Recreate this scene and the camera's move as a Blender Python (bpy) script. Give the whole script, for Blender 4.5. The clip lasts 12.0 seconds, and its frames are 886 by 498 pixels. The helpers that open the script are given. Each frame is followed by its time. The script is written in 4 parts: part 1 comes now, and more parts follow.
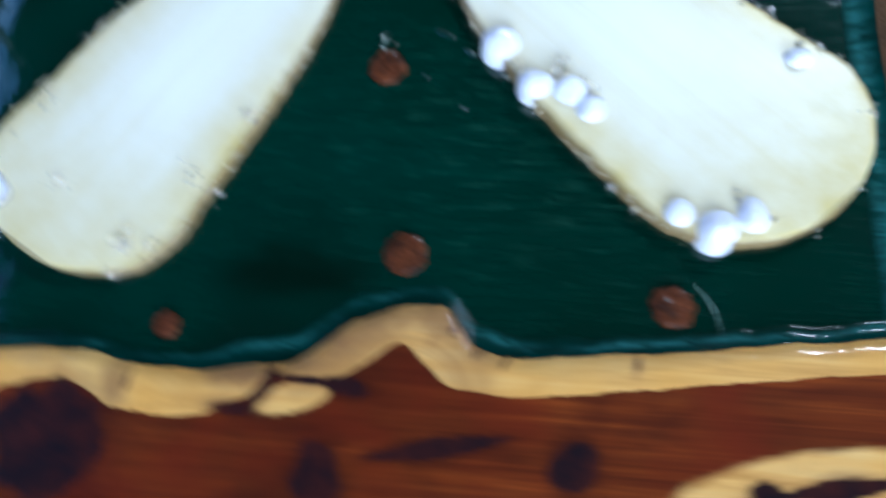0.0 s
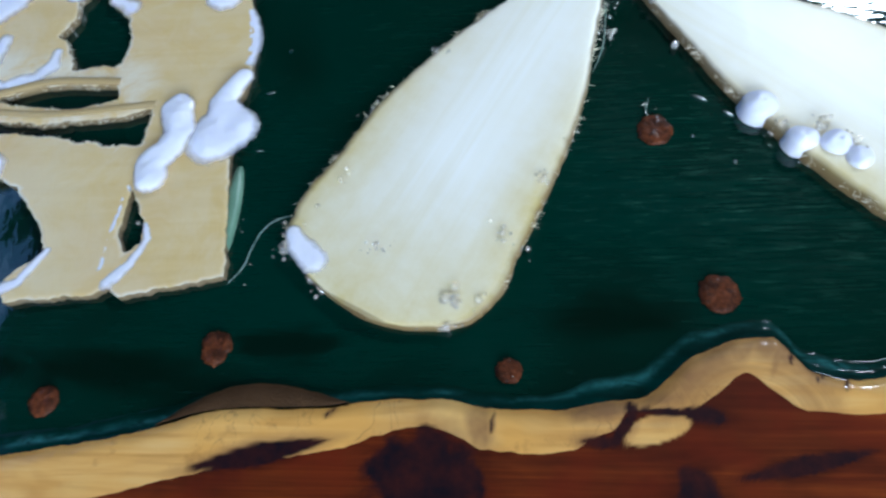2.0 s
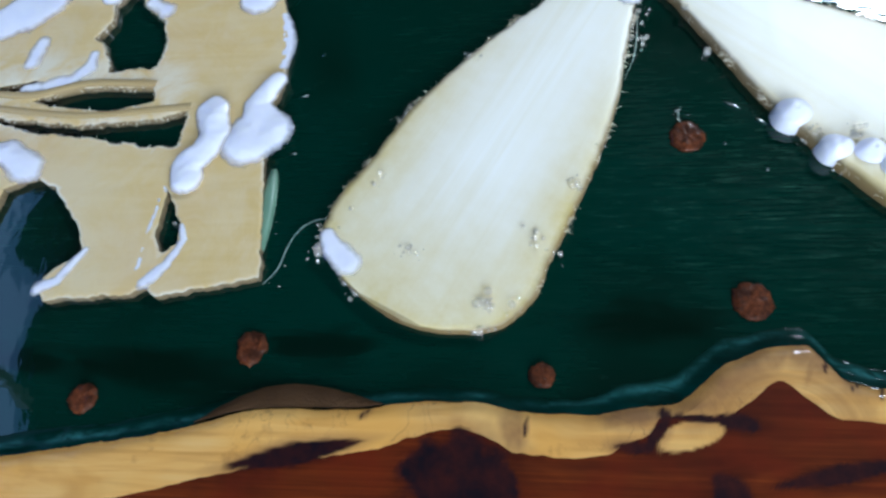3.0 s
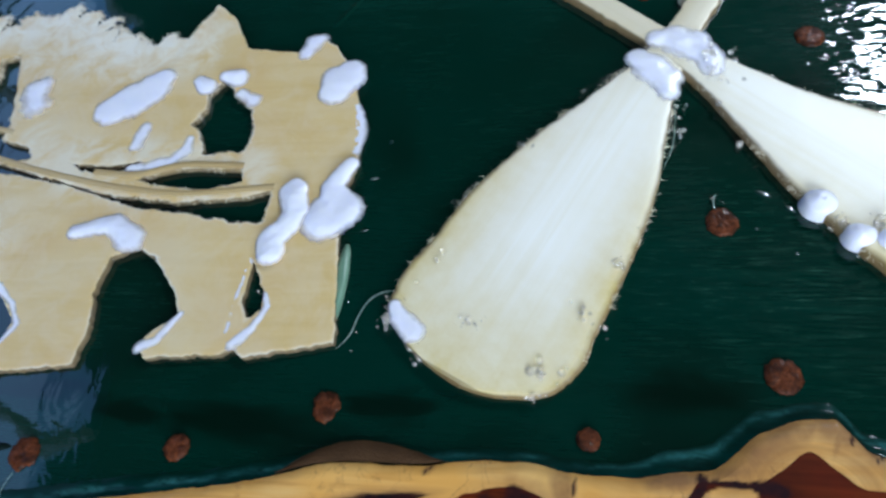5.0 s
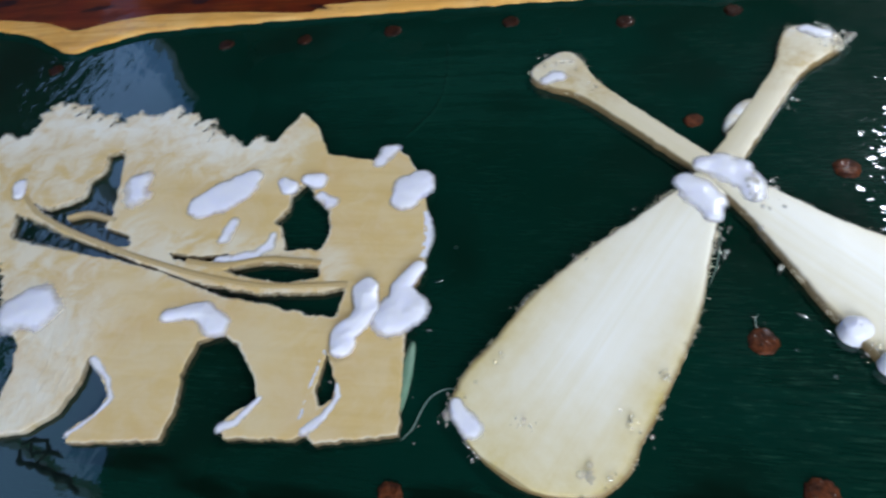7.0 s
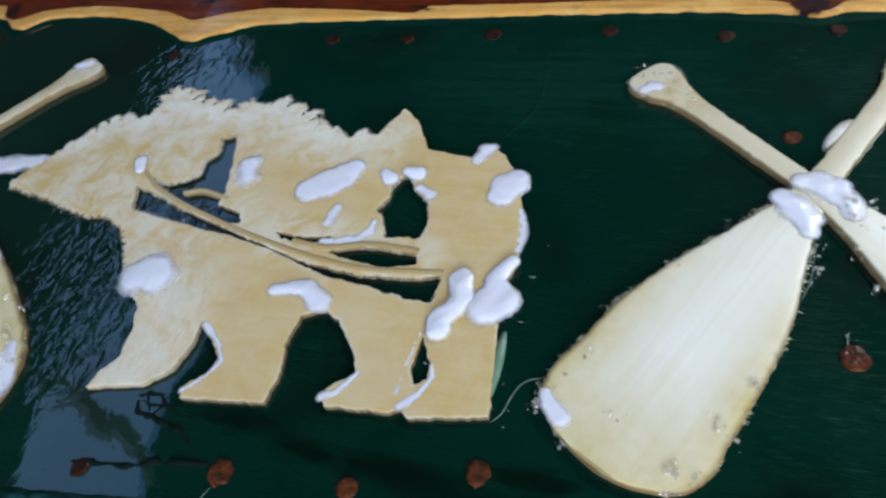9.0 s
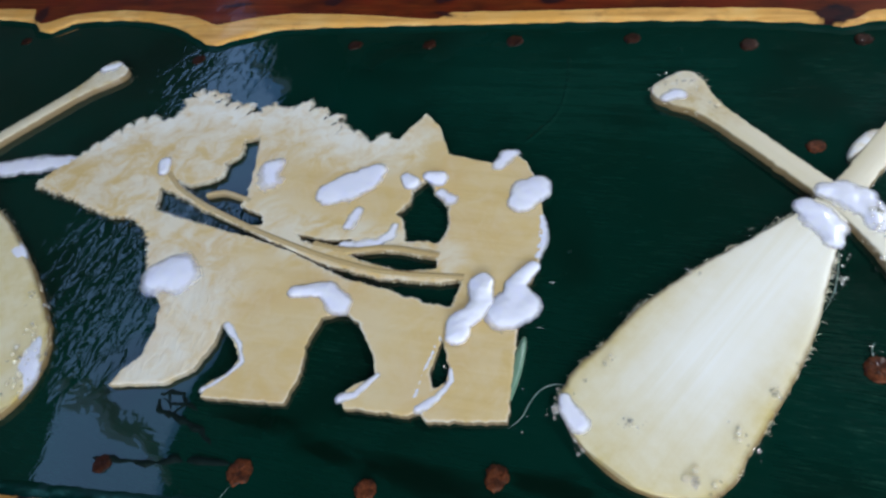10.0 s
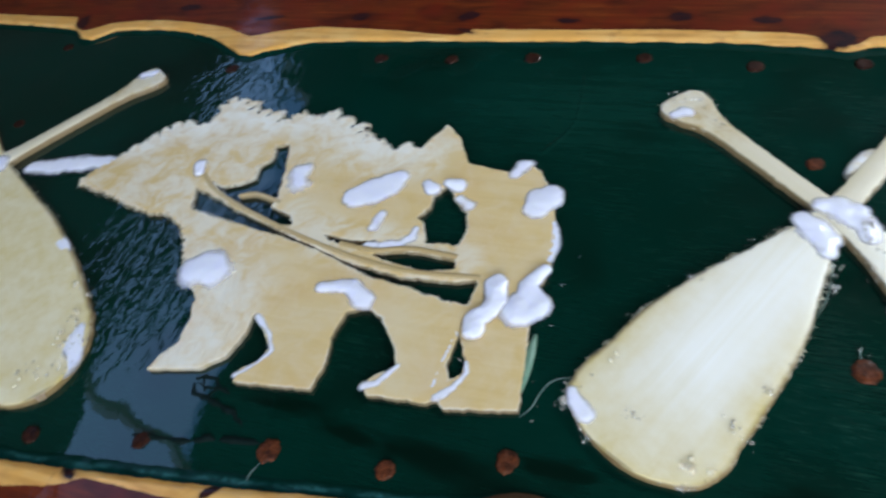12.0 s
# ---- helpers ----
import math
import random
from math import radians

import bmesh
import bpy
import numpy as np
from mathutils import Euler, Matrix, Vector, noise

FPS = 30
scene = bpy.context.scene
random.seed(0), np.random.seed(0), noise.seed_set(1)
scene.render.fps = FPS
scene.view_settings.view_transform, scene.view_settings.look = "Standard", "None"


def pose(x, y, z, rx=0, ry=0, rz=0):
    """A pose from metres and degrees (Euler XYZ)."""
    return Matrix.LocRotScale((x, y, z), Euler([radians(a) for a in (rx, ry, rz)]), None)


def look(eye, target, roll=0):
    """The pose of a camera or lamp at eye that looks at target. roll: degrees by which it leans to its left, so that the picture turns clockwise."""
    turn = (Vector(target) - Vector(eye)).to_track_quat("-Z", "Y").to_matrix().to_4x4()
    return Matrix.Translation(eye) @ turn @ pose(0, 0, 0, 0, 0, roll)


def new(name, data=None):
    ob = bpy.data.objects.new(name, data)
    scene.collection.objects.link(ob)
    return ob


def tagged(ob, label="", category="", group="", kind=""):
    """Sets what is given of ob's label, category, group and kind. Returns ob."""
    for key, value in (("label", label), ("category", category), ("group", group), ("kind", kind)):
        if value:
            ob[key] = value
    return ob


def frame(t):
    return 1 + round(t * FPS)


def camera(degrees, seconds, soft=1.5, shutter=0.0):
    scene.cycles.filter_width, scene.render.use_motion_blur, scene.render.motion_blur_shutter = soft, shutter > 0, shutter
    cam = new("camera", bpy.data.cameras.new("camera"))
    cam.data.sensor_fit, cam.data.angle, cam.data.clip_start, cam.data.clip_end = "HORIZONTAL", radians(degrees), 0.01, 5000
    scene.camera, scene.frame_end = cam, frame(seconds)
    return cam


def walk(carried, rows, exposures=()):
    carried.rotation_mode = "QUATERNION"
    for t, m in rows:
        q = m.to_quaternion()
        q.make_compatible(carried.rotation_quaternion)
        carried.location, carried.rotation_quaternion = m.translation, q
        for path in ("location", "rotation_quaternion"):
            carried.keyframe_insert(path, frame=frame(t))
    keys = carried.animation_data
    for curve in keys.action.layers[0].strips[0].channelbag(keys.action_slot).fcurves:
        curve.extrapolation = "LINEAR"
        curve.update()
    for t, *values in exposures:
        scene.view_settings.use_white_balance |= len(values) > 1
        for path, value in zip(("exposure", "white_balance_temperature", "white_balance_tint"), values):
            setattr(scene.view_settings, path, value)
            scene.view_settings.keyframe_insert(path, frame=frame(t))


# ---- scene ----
cam = camera(65.5, 12.0, soft=2.6, shutter=0.8)
PATH = [
    (0, (0.266, -0.069, 0.24), (-0.014, 0.654, -1.604), -17.0),
    (0.5, (0.189, -0.074, 0.269), (0.04, 0.767, -1.54), -14.1),
    (1, (0.162, -0.076, 0.273), (0.069, 0.763, -1.54), -11.9),
    (1.5, (0.138, -0.083, 0.274), (0.001, 0.799, -1.516), -11.5),
    (2, (0.129, -0.093, 0.277), (-0.069, 0.799, -1.502), -12.3),
    (2.5, (0.124, -0.093, 0.279), (-0.094, 0.79, -1.502), -13.1),
    (4.5, (0.114, -0.093, 0.305), (-0.187, 0.889, -1.411), -14.5),
    (5, (0.114, -0.102, 0.32), (-0.22, 0.916, -1.369), -15.5),
    (5.5, (0.112, -0.103, 0.33), (-0.256, 0.933, -1.34), -16.0),
    (6, (0.115, -0.099, 0.342), (-0.267, 0.97, -1.304), -16.0),
    (6.5, (0.113, -0.101, 0.358), (-0.273, 1.043, -1.236), -14.9),
    (7, (0.105, -0.108, 0.363), (-0.331, 1.069, -1.194), -14.5),
    (9, (0.084, -0.131, 0.381), (-0.505, 1.018, -1.146), -15.6),
    (9.5, (0.08, -0.133, 0.381), (-0.542, 1.015, -1.134), -16.0),
    (10, (0.081, -0.134, 0.382), (-0.551, 1.018, -1.126), -16.0),
    (10.5, (0.079, -0.141, 0.388), (-0.581, 1.019, -1.102), -15.9),
    (11, (0.078, -0.158, 0.393), (-0.619, 1.001, -1.08), -15.1),
    (11.5, (0.078, -0.169, 0.396), (-0.641, 0.994, -1.064), -14.5),
    (12, (0.087, -0.161, 0.404), (-0.577, 1.007, -1.077), -15.1),
]
walk(cam, [(t, look(eye, target, roll)) for t, eye, target, roll in PATH],
     [(0.0, 0.26, 4950, 5), (0.5, -0.08, 5050, 4), (1.5, -0.02, 5150, 6), (2.5, 0.06, 5300, 7), (5.0, 0.03, 5500, 8), (7.0, -0.06, 5880, 11), (9.0, -0.04, 5830, 10), (10.5, 0.01, 5830, 11), (12.0, 0.08, 5730, 10)])

# ---- light: one ceiling panel, a high window with blue daylight, an added south fill ----
ROOM = Matrix.Rotation(math.atan2(0.252, 0.968), 4, "Z")   # the room stands askew to the table
FLOOR_Z, CEIL_Z = -0.75, 1.95
LAMP = (1.50, 2.05, 1.86)
scene.view_settings.exposure = 0.0

world = bpy.data.worlds.new("world")
world.use_nodes = True
scene.world = world
_n = world.node_tree.nodes
_sky = _n.new("ShaderNodeTexSky")
_sky.sky_type, _sky.sun_disc = "NISHITA", False
_sky.sun_elevation, _sky.sun_rotation = radians(25), radians(200)
_n["Background"].inputs["Strength"].default_value = 0.1
world.node_tree.links.new(_sky.outputs[0], _n["Background"].inputs[0])

panel_light = bpy.data.lights.new("ceiling_panel", "AREA")
panel_light.shape, panel_light.size, panel_light.size_y = "RECTANGLE", 0.50, 0.34
panel_light.energy, panel_light.color = 76, (0.965, 0.98, 0.985)
lamp_ob = new("panel_light", panel_light)
lamp_ob.matrix_world = ROOM @ Matrix.Translation(ROOM.inverted() @ Vector(LAMP))

sky_light = bpy.data.lights.new("window_daylight", "AREA")
sky_light.shape, sky_light.size, sky_light.size_y = "RECTANGLE", 0.5, 2.6
sky_light.energy, sky_light.color = 3, (0.55, 0.75, 1.0)
sky_ob = new("window_daylight", sky_light)
sky_ob.matrix_world = ROOM @ pose(-1.17, 1.07, 1.19, 0, -90, 0)


# Fill lamp added behind the camera to soften shadows; no window seen there.
back_light = bpy.data.lights.new("south_fill", "AREA")
back_light.shape, back_light.size, back_light.size_y = "RECTANGLE", 2.7, 1.3
back_light.energy, back_light.color = 103, (0.93, 0.965, 1.0)
back_ob = new("south_fill", back_light)
back_ob.matrix_world = ROOM @ pose(0.5, -2.24, 1.0, 90, 0, 180) @ pose(0, 0, 0, 0, 180, 0)


# ---- materials ----
class Mat:
    """A small wrapper round one node material."""

    def __init__(self, name):
        self.m = bpy.data.materials.new(name)
        self.m.use_nodes = True
        self.t = self.m.node_tree
        self.b = self.t.nodes["Principled BSDF"]
        self.pos = self.t.nodes.new("ShaderNodeNewGeometry").outputs["Position"]

    def node(self, kind, **inputs):
        n = self.t.nodes.new(kind)
        for k, v in inputs.items():
            self.put(n.inputs[k.replace("_", " ")], v)
        return n

    def put(self, socket, v):
        if isinstance(v, bpy.types.NodeSocket):
            self.t.links.new(v, socket)
        else:
            socket.default_value = v

    def set(self, **kw):
        for k, v in kw.items():
            if k in ("Base_Color", "Coat_Tint") and isinstance(v, tuple):
                v = (*v, 1)
            self.put(self.b.inputs[k.replace("_", " ")], v)
        return self

    def stretch(self, sx, sy, sz=1.0, rot=0.0, vec=None):
        n = self.node("ShaderNodeMapping")
        self.put(n.inputs["Vector"], vec or self.pos)
        n.inputs["Rotation"].default_value = (0, 0, radians(rot))
        n.inputs["Scale"].default_value = (sx, sy, sz)
        return n.outputs[0]

    def noise(self, scale, detail=3.0, rough=0.55, vec=None, dist=0.0):
        n = self.node("ShaderNodeTexNoise", Scale=scale, Detail=detail, Roughness=rough, Distortion=dist)
        self.put(n.inputs["Vector"], vec or self.pos)
        return n.outputs["Fac"]

    def ramp(self, fac, *stops):
        n = self.node("ShaderNodeValToRGB", Fac=fac)
        e = n.color_ramp.elements
        while len(e) < len(stops):
            e.new(0.5)
        for el, (p, c) in zip(e, stops):
            el.position = p
            el.color = (*c, 1) if isinstance(c, tuple) else (c, c, c, 1)
        return n.outputs[0]

    def mix(self, fac, a, b, mode="MIX"):
        n = self.t.nodes.new("ShaderNodeMix")
        n.data_type, n.blend_type = "RGBA", mode
        self.put(n.inputs[0], fac)
        self.put(n.inputs[6], (*a, 1) if isinstance(a, tuple) else a)
        self.put(n.inputs[7], (*b, 1) if isinstance(b, tuple) else b)
        return n.outputs[2]

    def math(self, op, a, b=0.0):
        n = self.t.nodes.new("ShaderNodeMath")
        n.operation = op
        self.put(n.inputs[0], a)
        self.put(n.inputs[1], b)
        return n.outputs[0]

    def attr(self, name):
        n = self.t.nodes.new("ShaderNodeAttribute")
        n.attribute_name = name
        return n.outputs["Fac"]

    def bump(self, height, strength, dist, after=None):
        n = self.node("ShaderNodeBump", Height=height, Strength=strength, Distance=dist)
        if after:
            self.put(n.inputs["Normal"], after)
        return n.outputs[0]


def resin_ripple(m):
    """The poured top of the clear resin: long swells, and stretches that set wrinkled."""
    big = m.noise(11, 1, 0.4)
    mid = m.noise(1, 1, 0.5, m.stretch(66, 150, 60, 12), 0.4)
    fold = m.noise(1, 2, 0.5, m.stretch(85, 48, 30, 38), 0.9)

    def spot(x, y, r0, r1, sx=1.0):
        d = m.node("ShaderNodeVectorMath")
        d.operation = "DISTANCE"
        m.put(d.inputs[0], m.stretch(sx, 1.0, 0.0))
        d.inputs[1].default_value = (x * sx, y, 0)
        return m.ramp(d.outputs["Value"], (r0, 1.0), (r1, 0.03))

    n1 = m.bump(big, 0.12, 0.02)
    n2 = m.bump(m.math("MULTIPLY", mid, spot(0.345, 0.260, 0.06, 0.16)), 0.175, 0.004, n1)
    return m.bump(m.math("MULTIPLY", fold, m.math("MAXIMUM", spot(-0.345, 0.10, 0.04, 0.12), m.math("MULTIPLY", spot(-0.40, 0.35, 0.02, 0.10), 0.45))), 0.35, 0.006, n2)


def make_green():
    m = Mat("green_paint_under_resin")
    streak = m.noise(1, 5, 0.75, m.stretch(48, 680, 1, 3))
    cloud = m.noise(5, 3)
    base = m.mix(m.ramp(cloud, (0.35, 0.0), (0.68, 1.0)), (0.0014, 0.0230, 0.0148), (0.0012, 0.0156, 0.0084))
    base = m.mix(m.ramp(m.noise(9, 2), (0.52, 0.0), (0.66, 0.6)), base, (0.0012, 0.0088, 0.0047))
    grad = m.node("ShaderNodeVectorMath")
    grad.operation = "DISTANCE"
    m.put(grad.inputs[0], m.stretch(0.60, 1.0, 0.0))
    grad.inputs[1].default_value = (0.60 * 0.245, 0.075, 0)
    near = m.ramp(grad.outputs["Value"], (0.015, 1.0), (0.085, 0.0))
    # Paler green haze before the far slab, painted in and broken by streaks.
    haze_dist = m.node("ShaderNodeVectorMath")
    haze_dist.operation = "DISTANCE"
    m.put(haze_dist.inputs[0], m.stretch(0.45, 1.0, 0.0))
    haze_dist.inputs[1].default_value = (0.0, 0.345, 0)
    far_haze = m.ramp(haze_dist.outputs["Value"], (0.01, 1.0), (0.10, 0.0))
    haze_streak = m.ramp(m.noise(1, 5, 0.7, m.stretch(7, 110, 1, 3)), (0.34, 0.15), (0.68, 1.0))
    base = m.mix(m.math("MULTIPLY", far_haze, haze_streak), base, (0.006, 0.040, 0.027))
    zone = m.math("MAXIMUM", near, m.ramp(m.noise(6, 2), (0.50, 0.05), (0.74, 0.45)))
    # Pale streaks put the lamp's gloss on scratched resin into the paint colour.
    worn = m.ramp(m.noise(1, 4, 0.75, m.stretch(60, 170, 1)), (0.46, 0.0), (0.64, 1.0))
    pale = m.math("MULTIPLY", m.ramp(streak, (0.50, 0.0), (0.74, 1.0)), worn)
    base = m.mix(m.math("MULTIPLY", pale, zone), base, (0.040, 0.125, 0.080))
    soft = m.ramp(m.noise(1, 3, 0.6, m.stretch(9, 150, 1, 3)), (0.50, 0.0), (0.75, 0.35))
    base = m.mix(m.math("MULTIPLY", soft, zone), base, (0.006, 0.052, 0.034))
    # Ragged dark spots paint the resin's dark reflections into the green.
    wisp = m.noise(1, 4, 0.6, m.stretch(26, 90, 1, 4), 0.8)
    for x, y, sx, r in ((-0.042, -0.010, 0.26, 0.012), (0.034, 0.001, 0.26, 0.008), (-0.104, -0.006, 0.3, 0.008), (-0.16, 0.004, 0.3, 0.010), (0.17, 0.012, 0.35, 0.012)):
        d = m.node("ShaderNodeVectorMath")
        d.operation = "DISTANCE"
        m.put(d.inputs[0], m.stretch(sx, 1.0, 0.0))
        d.inputs[1].default_value = (x * sx, y, 0)
        near = m.math("ADD", d.outputs["Value"], m.math("MULTIPLY", m.math("SUBTRACT", wisp, 0.5), 0.022))
        base = m.mix(m.ramp(near, (r * 0.45, 0.85), (r * 1.1, 0.0)), base, (0.0009, 0.0062, 0.0030))
    scratch = m.math("MULTIPLY", m.ramp(streak, (0.42, 0.10), (0.70, 1.0)), m.ramp(m.noise(13, 3, 0.6), (0.36, 0.25), (0.62, 1.0)))
    m.set(Base_Color=base, Roughness=0.44, Specular_IOR_Level=m.math("MULTIPLY", scratch, 0.05), Normal=m.bump(streak, 0.2, 0.0008))
    return m.set(Coat_Weight=1.0, Coat_Roughness=0.03, Coat_IOR=1.45, Coat_Normal=resin_ripple(m)).m


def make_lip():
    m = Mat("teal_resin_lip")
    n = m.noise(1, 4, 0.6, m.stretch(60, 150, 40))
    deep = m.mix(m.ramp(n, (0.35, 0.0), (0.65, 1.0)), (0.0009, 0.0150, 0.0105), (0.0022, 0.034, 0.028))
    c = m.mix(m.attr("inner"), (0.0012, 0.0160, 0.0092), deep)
    # Turquoise band: cloudy resin with the lip's highlight put into its colour.
    milk_sheen = m.math("MULTIPLY", m.attr("milky_sheen"), m.ramp(m.noise(1, 5, 0.7, m.stretch(95, 260, 60), 0.8), (0.38, 0.12), (0.62, 1.0)))
    c = m.mix(milk_sheen, c, (0.060, 0.215, 0.205))
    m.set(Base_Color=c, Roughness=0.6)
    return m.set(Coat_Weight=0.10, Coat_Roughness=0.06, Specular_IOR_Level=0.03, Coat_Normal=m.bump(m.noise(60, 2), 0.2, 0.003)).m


def make_cedar():
    m = Mat("oiled_red_cedar")
    warp = m.noise(9, 2)
    v = m.stretch(7, 150, 20)
    grain = m.noise(1, 5, 0.6, v, 1.2)
    lines = m.noise(1, 4, 0.55, m.stretch(5, 520, 40), 0.8)
    heart = m.ramp(grain, (0.22, (0.045, 0.0065, 0.0016)), (0.5, (0.135, 0.024, 0.0034)), (0.78, (0.26, 0.056, 0.0075)))
    heart = m.mix(m.ramp(m.noise(1, 3, 0.55, m.stretch(14, 34, 20), 0.8), (0.45, 0.0), (0.65, 0.8)), heart, (0.040, 0.006, 0.002))
    heart = m.mix(m.ramp(lines, (0.42, 0.45), (0.60, 0.0)), heart, (0.055, 0.009, 0.003))
    stain = m.ramp(m.noise(26, 3), (0.45, 0.0), (0.72, 0.75))
    heart = m.mix(stain, heart, (0.13, 0.013, 0.003))
    pale = m.ramp(m.noise(1, 5, 0.6, m.stretch(10, 160, 30), 0.7), (0.25, (0.46, 0.215, 0.045)), (0.5, (0.72, 0.395, 0.108)), (0.78, (0.80, 0.52, 0.19)))
    pale = m.mix(m.ramp(m.noise(22, 2, 0.5), (0.42, 0.0), (0.62, 0.85)), pale, (0.73, 0.375, 0.080))
    pale = m.mix(m.ramp(m.noise(70, 4, 0.65), (0.60, 0.0), (0.75, 0.45)), pale, (0.26, 0.11, 0.03))
    pale = m.mix(m.ramp(m.noise(1, 3, 0.55, m.stretch(16, 40, 20), 1.2), (0.52, 0.0), (0.70, 0.65)), pale, (0.54, 0.27, 0.065))
    pale = m.mix(m.ramp(m.noise(1, 2, 0.5, m.stretch(12, 30, 20, 20), 0.6), (0.55, 0.0), (0.72, 0.6)), pale, (0.82, 0.53, 0.18))
    crack = m.ramp(m.noise(1, 2, 0.5, m.stretch(60, 26, 20, 30), 2.0), (0.490, 0.0), (0.498, 1.0), (0.504, 1.0), (0.512, 0.0))
    pale = m.mix(m.math("MULTIPLY", crack, m.ramp(m.noise(17, 2), (0.56, 0.0), (0.66, 0.5))), pale, (0.16, 0.08, 0.035))
    heart = m.mix(m.math("MULTIPLY", m.attr("halo"), m.ramp(m.noise(1, 3, 0.6, m.stretch(70, 260, 50), 1.5), (0.35, 0.35), (0.65, 0.95))), heart, (0.030, 0.0045, 0.0018))
    pale = m.mix(m.math("MULTIPLY", m.attr("halo"), m.ramp(m.noise(55, 3), (0.35, 0.35), (0.62, 0.85))), pale, (0.23, 0.115, 0.05))
    d = m.node("ShaderNodeVectorMath")
    d.operation = "DISTANCE"
    m.put(d.inputs[0], m.stretch(0.8, 1.0, 0.0))
    d.inputs[1].default_value = (0.8 * 0.219, -0.030, 0)
    rings = m.noise(1, 3, 0.6, m.node("ShaderNodeCombineXYZ", X=m.math("MULTIPLY", m.math("ADD", d.outputs["Value"], m.math("MULTIPLY", warp, 0.012)), 420.0)).outputs[0])
    bump_zone = m.ramp(d.outputs["Value"], (0.018, 1.0), (0.030, 0.0))
    pale = m.mix(m.math("MULTIPLY", bump_zone, m.ramp(rings, (0.36, 0.60), (0.66, 0.12))), pale, (0.33, 0.16, 0.05))
    c = m.mix(m.attr("sap"), heart, pale)
    dark = m.mix(m.ramp(m.noise(90, 4, 0.6), (0.35, 0.0), (0.7, 1.0)), (0.007, 0.004, 0.007), (0.040, 0.008, 0.006))
    c = m.mix(m.attr("knot"), c, dark)
    m.set(Base_Color=c, Roughness=0.5, Specular_IOR_Level=0.10, Normal=m.bump(grain, 0.08, 0.001))
    return m.set(Coat_Weight=0.32, Coat_Roughness=0.08, Coat_Normal=m.bump(m.noise(40, 3), 0.12, 0.004)).m


def make_pale_wood():
    m = Mat("pale_carved_wood")
    vec = m.node("ShaderNodeTexCoord").outputs["Object"]
    g = m.noise(1, 5, 0.6, m.stretch(150, 5, 40, 0, vec), 0.5)
    broad = m.noise(14, 2)
    c = m.ramp(g, (0.25, (0.90, 0.855, 0.69)), (0.5, (0.955, 0.93, 0.82)), (0.75, (0.965, 0.95, 0.875)))
    c = m.mix(m.ramp(broad, (0.50, 0.0), (0.8, 0.3)), c, (0.90, 0.85, 0.66))
    along = m.node("ShaderNodeSeparateXYZ", Vector=vec).outputs["Y"]
    handle = m.ramp(m.math("ADD", along, 1.0), (0.775, 0.0), (0.84, 1.0))
    c = m.mix(m.math("MULTIPLY", handle, m.ramp(g, (0.2, 1.0), (0.8, 0.75))), c, (0.70, 0.63, 0.47))
    worn = m.math("MULTIPLY", m.ramp(m.math("ADD", along, 1.0), (0.905, 0.0), (0.945, 1.0), (0.965, 1.0), (0.985, 0.25)), m.ramp(m.noise(75, 4, 0.65), (0.38, 0.0), (0.66, 0.9)))
    c = m.mix(worn, c, (0.50, 0.36, 0.16))
    c = m.mix(m.math("MULTIPLY", m.ramp(m.math("ADD", along, 1.0), (0.975, 0.0), (0.992, 1.0)), m.ramp(m.noise(110, 4, 0.7), (0.45, 0.0), (0.6, 0.8))), c, (0.82, 0.82, 0.82))
    rim = m.attr("rim")
    c = m.mix(m.math("MULTIPLY", rim, m.ramp(m.noise(60, 4, 0.65), (0.3, 0.60), (0.7, 1.0))), c, (0.62, 0.47, 0.095))
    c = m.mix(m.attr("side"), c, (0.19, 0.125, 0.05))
    m.set(Base_Color=c, Roughness=0.62, Normal=m.bump(g, 0.06, 0.001))
    return m.set(Coat_Weight=0.75, Coat_Roughness=0.40, Specular_IOR_Level=0.12, Coat_Normal=m.bump(m.noise(70, 2), 0.15, 0.004)).m


